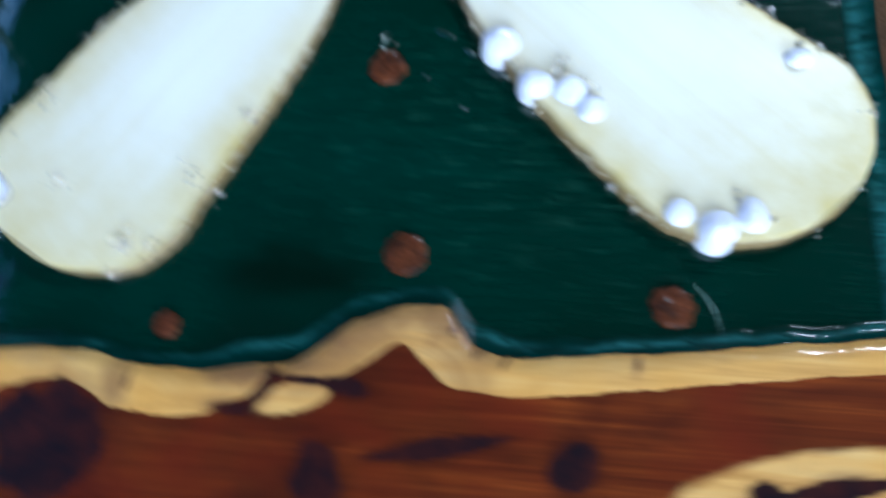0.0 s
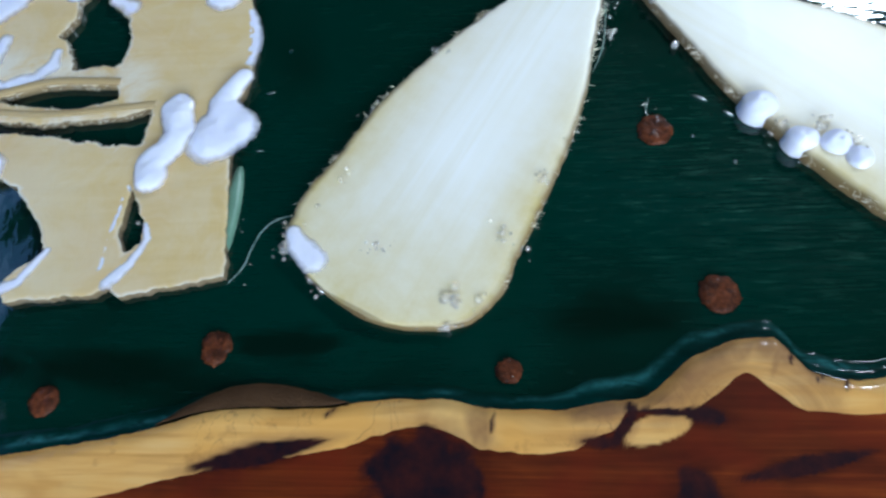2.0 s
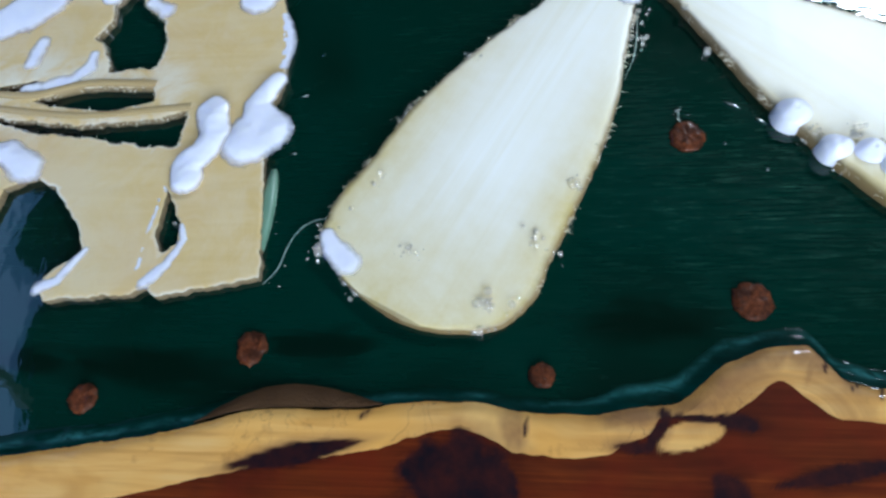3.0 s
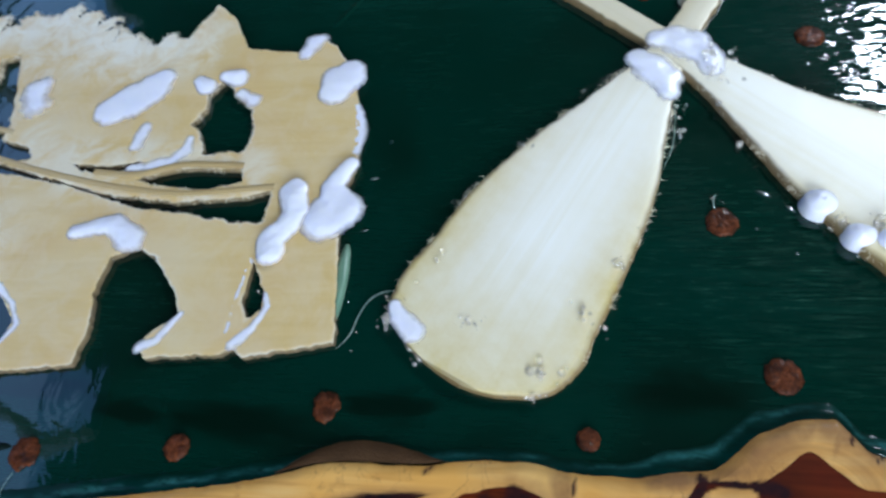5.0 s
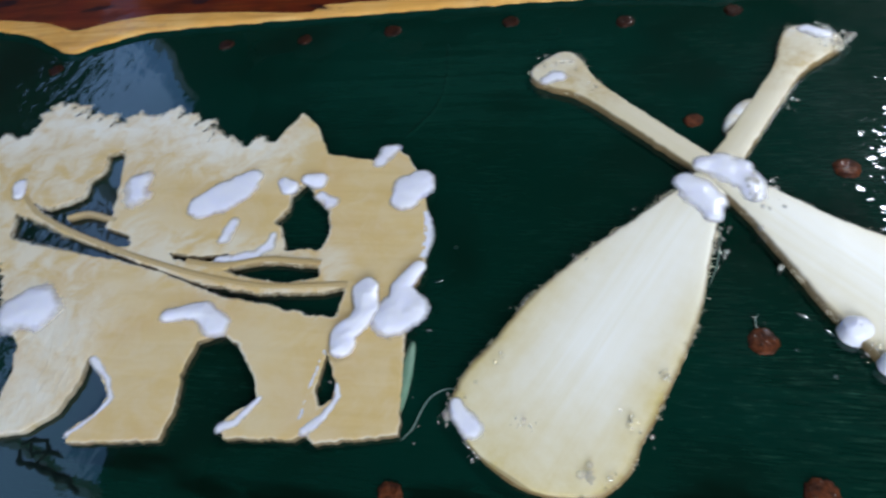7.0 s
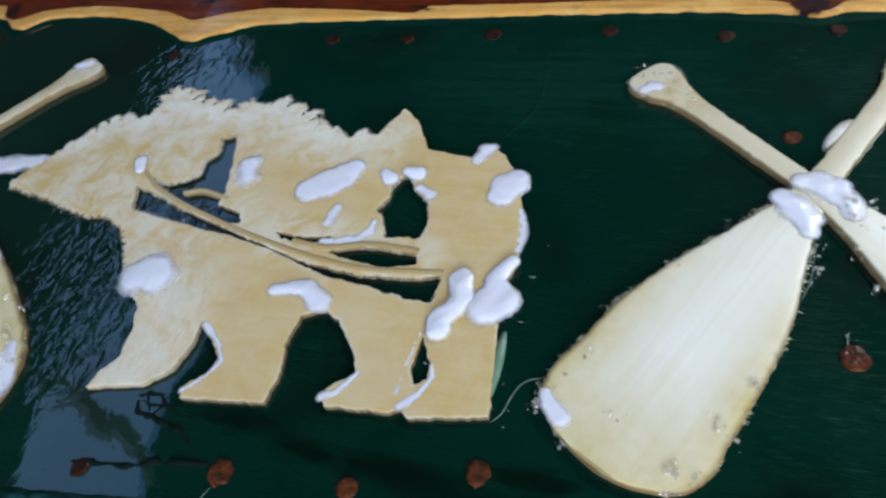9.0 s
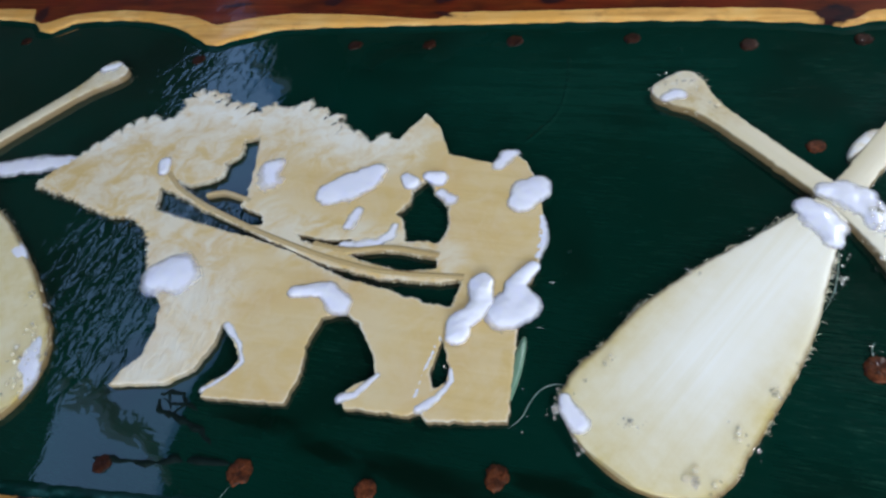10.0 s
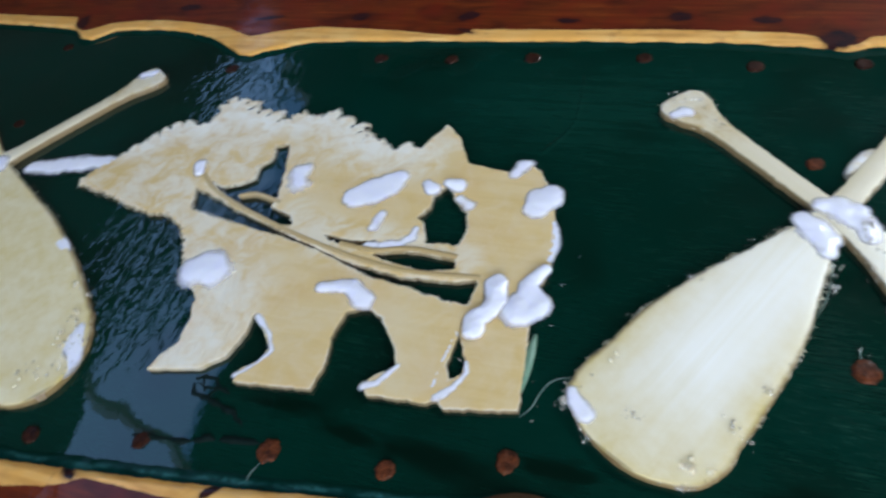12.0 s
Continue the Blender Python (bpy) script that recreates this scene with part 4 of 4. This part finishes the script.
            w = Vector((out.x * math.cos(a) - out.y * math.sin(a), out.x * math.sin(a) + out.y * math.cos(a)))
            ln = (0.0010 + 0.0034 * rnd.random() ** 2) * (1.15 if f > 2 or p.x < -0.285 else 0.5)
            z = H * rnd.uniform(0.45, 1.0)
            b0 = p - w * 0.0012 + d * rnd.uniform(-0.001, 0.001)
            t = Vector((-w.y, w.x)) * rnd.uniform(0.0002, 0.0006)
            e = b0 + w * (ln + 0.0012)
            n0 = len(V)
            V += [(b0.x - t.x, b0.y - t.y, z), (b0.x + t.x, b0.y + t.y, z), (e.x, e.y, z + rnd.uniform(-0.0015, 0.0008))]
            F.append((n0, n0 + 1, n0 + 2))
            fur += [1.0] * 3
            white += [0.9] * 3
            edge += [0.0] * 3
            side += [0.0] * 3
    carved += [0.0] * (len(V) - len(carved))
    return mesh_of("wooden_figure", V, F, PLY, False, {"fur": fur, "side": side, "edge": edge, "white": white, "carved": carved})


tagged(part("wooden_figure", figure()), "sawn tan plywood silhouette with frosted ragged top, glued flat", "wooden cutout")


def strip(pts, width, z0, z1, label):
    """A thin bent strip of wood standing between the openings of the figure."""
    cu = [Vector(p) for p in pts]
    P = []
    for i in range(len(cu) - 1):
        for k in range(8):
            P.append(cu[i].lerp(cu[i + 1], k / 8))
    P.append(cu[-1])
    for _ in range(6):
        P = [P[0]] + [(P[i - 1] + P[i] * 2 + P[i + 1]) / 4 for i in range(1, len(P) - 1)] + [P[-1]]
    V = []
    for off, z in ((-1, z0), (-0.97, z1 - 0.0003), (-0.8, z1), (0.8, z1), (0.97, z1 - 0.0003), (1, z0)):
        for i, p in enumerate(P):
            d = (P[min(i + 1, len(P) - 1)] - P[max(i - 1, 0)]).normalized()
            q = p + Vector((-d.y, d.x)) * off * width / 2
            V.append((q.x, q.y, z))
    n = len(P)
    # Strip sides painted darker than the top, their shade put into colour.
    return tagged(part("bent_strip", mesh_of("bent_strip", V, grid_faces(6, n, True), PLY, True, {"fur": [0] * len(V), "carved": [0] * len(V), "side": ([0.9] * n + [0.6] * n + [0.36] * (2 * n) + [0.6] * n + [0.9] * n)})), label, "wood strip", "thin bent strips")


strip([(-0.352, 0.205), (-0.330, 0.187), (-0.290, 0.170), (-0.222, 0.148), (-0.165, 0.134), (-0.116, 0.127), (-0.055, 0.132)], 0.0044, 0.0, 0.0050, "thin bent wooden strip glued across the cutout")
strip([(-0.300, 0.184), (-0.285, 0.190), (-0.255, 0.182)], 0.004, 0.0, 0.0050, "short thin strip bridging an opening")
strip([(-0.180, 0.146), (-0.150, 0.142), (-0.120, 0.151), (-0.078, 0.148)], 0.0045, 0.0, 0.0054, "thin wooden strip below the round opening")

# ---- white glue dabs ----
# x, y, half length, half width, turn, height, base
DABS = [(0.246, 0.115, 0.0092, 0.0085, 0, 0.010, 0.003), (0.261, 0.095, 0.0080, 0.007, 0, 0.009, 0.004), (0.275, 0.092, 0.0080, 0.007, 0, 0.009, 0.004),
        (0.283, 0.084, 0.007, 0.0065, 60, 0.009, 0.004), (0.315, 0.041, 0.006, 0.006, 0, 0.008, 0.004), (0.328, 0.035, 0.008, 0.008, 0, 0.010, 0.003), (0.340, 0.041, 0.006, 0.008, 0, 0.008, 0.004), (0.361, 0.108, 0.006, 0.005, 0, 0.008, 0.004),
        (-0.354, 0.006, 0.012, 0.024, 25, 0.002, 0.0075), (-0.446, 0.101, 0.022, 0.006, -30, 0.002, 0.0072), (-0.430, -0.010, 0.016, 0.010, 60, 0.002, 0.0075), (-0.607, 0.180, 0.020, 0.014, 20, 0.005, 0.009)]
# squeezed-out beads: a chain of x, y, half width; base; how high; how soft the rim
BEADS = [
    ([(-0.187, 0.197, 0.0125), (-0.173, 0.206, 0.0165), (-0.162, 0.215, 0.0150), (-0.157, 0.224, 0.0105)], 0.0042, 0.26, 0.2),
    ([(-0.156, 0.181, 0.006), (-0.158, 0.167, 0.006)], 0.0042, 0.22, 0.9),
    ([(-0.252, 0.222, 0.012), (-0.247, 0.206, 0.014)], 0.0042, 0.3, 0.8),
    ([(-0.129, 0.223, 0.005), (-0.122, 0.217, 0.008)], 0.0036, 0.6, 0.4),
    ([(-0.110, 0.226, 0.006), (-0.101, 0.224, 0.009)], 0.0036, 0.6, 0.4),
    ([(-0.029, 0.207, 0.0115), (-0.026, 0.218, 0.0150), (-0.023, 0.225, 0.0110)], 0.0036, 0.34, 0.2),
    ([(-0.095, 0.209, 0.005), (-0.084, 0.203, 0.007)], 0.0042, 0.2, 1.0),
    ([(-0.056, 0.244, 0.007), (-0.052, 0.254, 0.0085), (-0.047, 0.258, 0.006)], 0.0042, 0.2, 0.9),
    ([(-0.013, 0.194, 0.0040), (-0.009, 0.182, 0.0050), (-0.008, 0.170, 0.0055), (-0.009, 0.157, 0.0045)], 0.0036, 0.3, 0.8),
    ([(-0.156, 0.148, 0.0035), (-0.142, 0.149, 0.0060), (-0.128, 0.153, 0.0065), (-0.121, 0.162, 0.0060), (-0.121, 0.171, 0.0040)], 0.0042, 0.2, 1.0),
    ([(-0.364, 0.217, 0.0070), (-0.358, 0.206, 0.0060)], 0.0042, 0.5, 0.5),
    ([(-0.293, 0.095, 0.0175), (-0.284, 0.102, 0.0195), (-0.276, 0.098, 0.0175)], 0.0042, 0.24, 0.45),
    ([(-0.175, 0.100, 0.006), (-0.162, 0.104, 0.0068), (-0.151, 0.105, 0.0085), (-0.137, 0.095, 0.0105)], 0.0040, 0.45, 0.4),
    ([(-0.041, 0.127, 0.0090), (-0.037, 0.113, 0.0090), (-0.040, 0.101, 0.0070), (-0.048, 0.093, 0.0085), (-0.046, 0.084, 0.0080)], 0.0044, 0.75, 0.15),
    ([(-0.018, 0.108, 0.0160), (-0.011, 0.113, 0.0145), (-0.018, 0.130, 0.0075), (-0.009, 0.147, 0.005)], 0.0034, 0.55, 0.15),
    ([(-0.058, 0.084, 0.0034), (-0.059, 0.070, 0.0022), (-0.061, 0.052, 0.0018), (-0.061, 0.037, 0.0032)], 0.0040, 0.3, 1.0),
    ([(-0.044, 0.060, 0.0018), (-0.041, 0.052, 0.0026), (-0.047, 0.039, 0.0036), (-0.056, 0.030, 0.0050)], 0.0040, 0.35, 0.9),
    ([(-0.109, 0.026, 0.0045), (-0.100, 0.031, 0.0036), (-0.094, 0.040, 0.0032), (-0.090, 0.047, 0.0022)], 0.0040, 0.35, 1.0),
    ([(-0.206, 0.014, 0.0036), (-0.194, 0.027, 0.0026), (-0.188, 0.039, 0.0030), (-0.197, 0.052, 0.0026), (-0.214, 0.065, 0.0040)], 0.0040, 0.35, 1.0),
    ([(0.030, 0.053, 0.0042), (0.033, 0.046, 0.0066), (0.041, 0.039, 0.0074)], 0.0054, 0.35, 0.6),
    ([(0.175, 0.239, 0.0085), (0.185, 0.238, 0.0125), (0.195, 0.232, 0.0125), (0.202, 0.222, 0.0105), (0.203, 0.212, 0.0075)], 0.0062, 0.34, 0.42),
    ([(0.162, 0.223, 0.0090), (0.169, 0.215, 0.0130), (0.176, 0.206, 0.0115), (0.177, 0.195, 0.0070)], 0.0056, 0.40, 0.42),
    ([(0.063, 0.331, 0.0060), (0.071, 0.335, 0.0085)], 0.0066, 0.25, 0.9),
    ([(0.259, 0.385, 0.0075), (0.270, 0.379, 0.0080)], 0.0058, 0.3, 0.9),
    ([(-0.561, 0.190, 0.0105), (-0.524, 0.197, 0.0140), (-0.491, 0.206, 0.0130), (-0.462, 0.209, 0.0100)], 0.0020, 0.25, 0.6),
    ([(-0.521, 0.346, 0.0085), (-0.511, 0.351, 0.0080)], 0.0062, 0.4, 0.7),
]


def glue_dab(x, y, a, b, turn, h, z, seed):
    """A soft squeezed-out lump with an uneven outline, low and rounded."""
    rnd = random.Random(seed)
    ph = [rnd.uniform(0, 6.3) for _ in range(4)]
    n, rings = 44, 9
    h = 0.0012 + 0.45 * h if a > 0.0101 or h < 0.0045 else h * 0.9
    V, body = [(0, 0, h * 0.62)], [1.0]
    lump = h > 0.0045 and a < 0.0101
    for r in range(1, rings + 1):
        f = r / rings
        for k in range(n):
            t = 2 * math.pi * k / n
            c, sn = math.cos(t), math.sin(t)
            out = 1 + 0.05 * math.cos(2 * t + ph[0]) + 0.05 * math.cos(3 * t + ph[1]) + 0.24 * wob(c * 0.6, sn * 0.6, seed * 5.1, 2.0)
            if lump:
                out = 1 + 0.25 * (out - 1)
            px = (1.0 if lump else 1.22) * a * out * f * c
            py = (1.0 if lump else 1.30) * b * out * f * sn + 0.15 * b * math.cos(ph[0]) * (f * c) ** 2
            dome = (0.85 * (1 - f * f) ** 0.5 if lump else 0.62 * (1 - f ** 2.0) ** 0.8) * (1 + 0.35 * wob(px, py, seed * 3.7, 70) + 0.15 * wob(px, py, seed, 210))
            V.append((px, py, h * dome - ((0.004 if lump else 0.0012) if r == rings else 0)))
            body.append(1.0 if lump else 1.0 - max(0.0, (f - 0.30) / 0.70) ** 1.5)
    F = [(0, 1 + k, 1 + (k + 1) % n) for k in range(n)]
    for r in range(rings - 1):
        o = 1 + r * n
        F += [(o + k, o + n + k, o + n + (k + 1) % n, o + (k + 1) % n) for k in range(n)]
    ob = part("glue_dab", mesh_of("glue_dab", V, F, GLUE, True, {"body": body}))
    ob.matrix_world = pose(x, y, z + 0.0006 if x > 0.02 else z - 0.0026 if x < -0.34 else max(0.0004, z - 0.0008), 0, 0, turn)
    return tagged(ob, "smeared white glue dab on the wood" if h < 0.0035 else "thick white lump of dried glue", "glue", "white glue dabs")


def glue_bead(chain, base, high, soft, seed):
    """Glue laid along a short line: one lumpy, rounded body with a thinning rim."""
    step = 0.0009
    P = np.array(chain)
    pad = P[:, 2].max() * 1.35 + 0.001
    gx = np.arange(P[:, 0].min() - pad, P[:, 0].max() + pad, step)
    gy = np.arange(P[:, 1].min() - pad, P[:, 1].max() + pad, step)
    X, Y = np.meshgrid(gx, gy)
    field = np.full(X.shape, -9.0)
    for a, b in zip(P, P[1:]):
        d = b[:2] - a[:2]
        u = np.clip(((X - a[0]) * d[0] + (Y - a[1]) * d[1]) / float(d @ d), 0, 1)
        r = 1.16 * (a[2] + (b[2] - a[2]) * u)
        inner = 1 - np.hypot(X - a[0] - u * d[0], Y - a[1] - u * d[1]) / r
        field = np.maximum(field, inner)
    big = float(P[:, 2].mean())
    V, body, idx, F = [], [], {}, []
    for j in range(len(gy)):
        for i in range(len(gx)):
            x, y = X[j, i], Y[j, i]
            f = field[j, i] + 0.11 * wob(x, y, seed * 3.3, 0.7 / big) + (0.05 + 0.20 * soft) * wob(x, y, seed * 1.7, 110) + 0.07 * soft * wob(x, y, seed, 420)
            if f < -0.12:
                continue
            f = max(0.0, min(1.0, f))
            dome = (1 - (1 - f) ** 2.6) ** 0.6 if soft < 0.25 else 1 - (1 - f) ** 2
            z = high * big * dome * (0.78 + 0.20 * wob(x, y, seed * 2.1, 0.8 / big) + 0.06 * wob(x, y, seed, 2.2 / big))
            idx[(j, i)] = len(V)
            V.append((x - P[0, 0], y - P[0, 1], z - (0.0015 if f == 0.0 else 0.0)))
            body.append(min(1.0, 0.03 + f / (0.36 + 0.85 * soft)))
    for j, i in idx:
        q = [(j, i), (j, i + 1), (j + 1, i + 1), (j + 1, i)]
        if all(k in idx for k in q):
            F.append(tuple(idx[k] for k in q))
    ob = part("glue_dab", mesh_of("glue_dab", V, F, GLUE, True, {"body": body}))
    ob.matrix_world = Matrix.Translation((P[0, 0], P[0, 1], base))
    return tagged(ob, "thin white smear of dried glue on wood" if soft > 0.6 else "thick white lump of dried glue", "glue", "white glue dabs")


for i, dab in enumerate(DABS):
    glue_dab(*dab, i + 1)
for i, bead in enumerate(BEADS):
    glue_bead(*bead, i + 40)

# ---- rusty brown studs ----
STUDS = [(-0.340, -0.063, 0.0080), (-0.251, -0.046, 0.0075), (-0.155, -0.031, 0.0095), (-0.073, -0.024, 0.0078), (0.0, 0.0, 0.0090), (0.127, -0.011, 0.0066), (0.215, 0.022, 0.0100), (0.313, 0.007, 0.0092), (0.198, 0.107, 0.0098), (-0.690, 0.402, 0.009)]
STUDS_FAR = [(-0.421, 0.374, 0.010), (-0.247, 0.404, 0.010), (-0.167, 0.407, 0.009), (-0.083, 0.415, 0.011), (0.025, 0.421, 0.010), (0.123, 0.414, 0.011), (0.210, 0.423, 0.010), (0.171, 0.290, 0.0095), (0.264, 0.242, 0.012), (-0.642, 0.254, 0.009)]


def stud(x, y, r, seed):
    rnd = random.Random(seed)
    V, n = [], 40
    r *= 0.87 if y < 0.15 else 0.74
    prof = [(1.0, -0.0003), (1.0, 0.0005), (0.93, 0.0012), (0.80, 0.0018), (0.62, 0.0020), (0.42, 0.0018), (0.2, 0.0019)]
    ph, sq = rnd.uniform(0, 9), rnd.uniform(0.86, 1.0)
    for f, z in prof:
        for k in range(n):
            a = 2 * math.pi * k / n
            rr = r * f * (1 + 0.14 * wob(math.cos(a), math.sin(a), ph, 1.6) + 0.14 * wob(math.cos(a), math.sin(a), ph + 4, 5) + 0.07 * wob(math.cos(a), math.sin(a), ph + 7, 14))
            V.append((rr * math.cos(a), rr * math.sin(a) * sq, z + (0.0007 * wob(math.cos(a) * f, math.sin(a) * f, ph, 4) + 0.0005 * wob(math.cos(a) * f, math.sin(a) * f, ph + 2, 9) if z > 0.001 else 0)))
    F = [(i * n + k, i * n + (k + 1) % n, (i + 1) * n + (k + 1) % n, (i + 1) * n + k) for i in range(6) for k in range(n)]
    V.append((0, 0, 0.0018))
    F += [(6 * n + k, 6 * n + (k + 1) % n, 7 * n) for k in range(n)]
    ob = part("stud", mesh_of("stud", V, F, TACK_DIM if y > 0.36 or x < -0.2 else TACK))
    ob.matrix_world = pose(x, y, 0, 0, 0, rnd.uniform(0, 360))
    return tagged(ob, "stud painted darker for its weak sheen under clear resin" if y > 0.36 or x < -0.2 else "round rusty brown stud in the green panel", "stud", "rusty studs along the panel")


for i, st in enumerate(STUDS + STUDS_FAR):
    stud(*st, i + 11)


# ---- bubbles caught in the resin ----
def bubbles(spots, label):
    """Small clear bubbles in loose clusters: x, y, z, spread, how many, largest radius."""
    bm = bmesh.new()
    for k, (x, y, z, spread, many, big) in enumerate(spots):
        rnd = random.Random(k * 7 + many)
        z -= 0.0008 if x > 0.01 else 0
        for _ in range(many):
            r = 0.68 * big * rnd.uniform(0.25, 1) ** 1.5
            m = Matrix.Translation((x + rnd.gauss(0, spread), y + rnd.gauss(0, spread), z + rnd.uniform(-0.0005, 0.001)))
            bmesh.ops.create_icosphere(bm, subdivisions=2, radius=r, matrix=m)
    for f in bm.faces:
        f.smooth = True
    me = bpy.data.meshes.new("air_bubbles")
    bm.to_mesh(me)
    bm.free()
    me.materials.append(BUBBLE)
    return tagged(part("air_bubbles", me), label, "bubbles", kind="stuff")


bubbles(FROTH, "fine froth of bubbles on the sawn paddle edges")
bubbles([(0.107, 0.018, 0.006, 0.004, 16, 0.0042), (0.120, 0.033, 0.004, 0.005, 14, 0.002), (0.124, 0.051, 0.007, 0.003, 10, 0.0025), (0.144, 0.079, 0.006, 0.003, 10, 0.0028), (0.155, 0.101, 0.005, 0.003, 10, 0.002),
         (0.071, 0.043, 0.0075, 0.003, 9, 0.0018), (0.052, 0.083, 0.007, 0.003, 7, 0.002), (0.026, 0.051, 0.004, 0.004, 14, 0.0034), (0.037, 0.060, 0.0055, 0.004, 8, 0.0026), (0.042, 0.026, 0.003, 0.002, 5, 0.0032), (0.064, 0.044, 0.0068, 0.003, 6, 0.0028), (0.097, 0.157, 0.006, 0.003, 6, 0.0022)],
        "small clear bubbles along a paddle blade")
bubbles([(0.176, 0.155, 0.003, 0.003, 8, 0.0018), (0.178, 0.168, 0.003, 0.003, 8, 0.002), (0.181, 0.185, 0.004, 0.003, 8, 0.0016), (0.254, 0.104, 0.007, 0.003, 10, 0.0025), (0.269, 0.101, 0.009, 0.003, 12, 0.0024), (0.281, 0.092, 0.009, 0.003, 12, 0.0022),
         (0.294, 0.066, 0.002, 0.005, 14, 0.0018), (0.340, 0.045, 0.008, 0.004, 10, 0.002), (0.366, 0.114, 0.007, 0.004, 10, 0.0022), (0.381, 0.085, 0.006, 0.003, 8, 0.003), (0.132, 0.196, 0.004, 0.004, 10, 0.0016)],
        "small clear bubbles beside the crossed paddle")
bubbles([(-0.362, 0.010, 0.0066, 0.006, 26, 0.0030), (-0.352, -0.008, 0.0062, 0.005, 22, 0.0026), (-0.372, 0.034, 0.0066, 0.005, 14, 0.0024), (-0.375, -0.022, 0.0064, 0.006, 16, 0.0024), (-0.393, 0.060, 0.0064, 0.004, 10, 0.0022)],
        "frosted crust of fine bubbles on the yellowed blade")
bubbles([(0.207, 0.222, 0.0095, 0.004, 16, 0.0034), (0.202, 0.211, 0.0090, 0.003, 12, 0.0032), (0.212, 0.205, 0.0075, 0.004, 9, 0.0026), (0.284, 0.375, 0.0075, 0.004, 14, 0.0034), (0.277, 0.362, 0.0068, 0.004, 12, 0.0030), (0.269, 0.385, 0.0072, 0.005, 12, 0.0028),
         (0.078, 0.350, 0.0075, 0.004, 12, 0.0024), (0.062, 0.352, 0.0075, 0.004, 8, 0.0020), (0.083, 0.338, 0.0070, 0.003, 8, 0.0022), (0.098, 0.322, 0.0078, 0.002, 5, 0.0022), (0.235, 0.300, 0.0050, 0.004, 8, 0.0018)],
        "glinting bubbles over the crossing and the grips")
bubbles([(-0.05, 0.06, 0.002, 0.002, 4, 0.002), (0.006, 0.036, 0.001, 0.004, 6, 0.0010), (0.002, 0.06, 0.001, 0.002, 4, 0.001), (-0.145, 0.085, 0.003, 0.003, 8, 0.0012), (0.198, 0.118, 0.002, 0.002, 6, 0.0016), (0.27, 0.372, 0.006, 0.006, 16, 0.0018)],
        "scattered tiny bubbles in the clear resin")


# ---- small leftovers ----
def sliver(x, y, a, b, turn, h, mat, name, label, cat, ends=1.0):
    """A thin lens-shaped flake."""
    V, n = [], 24
    for f, z in ((1.0, -0.0002), (0.93, h * 0.8), (0.5, h)):
        for k in range(n):
            t = 2 * math.pi * k / n
            w = 1 + 0.10 * wob(math.cos(t), math.sin(t), a * 900, 1.5)
            V.append((f * a * w * math.cos(t), f * b * w * math.copysign(abs(math.sin(t)) ** ends, math.sin(t)), z))
    V.append((0, 0, h))
    F = [(i * n + k, i * n + (k + 1) % n, (i + 1) * n + (k + 1) % n, (i + 1) * n + k) for i in range(2) for k in range(n)]
    F += [(2 * n + k, 2 * n + (k + 1) % n, 3 * n) for k in range(n)]
    attrs = {"rim": [0] * len(V), "side": [0] * len(V)}
    ob = part(name, mesh_of(name, V, F, mat, True, attrs))
    ob.matrix_world = pose(x, y, 0, 0, 0, turn)
    return tagged(ob, label, cat)


sliver(0.2015, 0.2935, 0.019, 0.0055, 57, 0.005, PALE, "wood_flake", "thin pale wood flake beside a paddle shaft", "flake")
SAGE = make_plain("cloudy_green_resin", (0.10, 0.20, 0.13), (0.20, 0.32, 0.22), 80, 0.3)
sliver(-0.0045, 0.068, 0.026, 0.0040, 88, 0.003, SAGE, "resin_sliver", "cloudy pale green resin sliver at the cutout", "resin sliver")
CLEAR = make_plain("dried_resin_thread", (0.14, 0.24, 0.20), (0.35, 0.45, 0.40), 150, 0.15)
for pts in ([(0.000, 0.030, 0.0006), (0.006, 0.038, 0.0008), (0.009, 0.048, 0.001), (0.014, 0.058, 0.0015), (0.022, 0.063, 0.002), (0.029, 0.063, 0.003)],
            [(0.181, 0.192, 0.001), (0.180, 0.175, 0.0008), (0.177, 0.158, 0.0008), (0.171, 0.142, 0.001)],
            [(0.196, 0.113, 0.001), (0.195, 0.119, 0.0012), (0.197, 0.125, 0.001)],
            [(0.320, 0.016, 0.001), (0.326, 0.008, 0.001), (0.329, -0.003, 0.001)],
            [(-0.157, -0.040, 0.0005), (-0.160, -0.052, 0.0005), (-0.156, -0.060, 0.0005)]):
    tagged(ridge("resin_string", pts, 0.00028, None, CLEAR), "fine thread of dried resin", "resin thread", "resin threads")
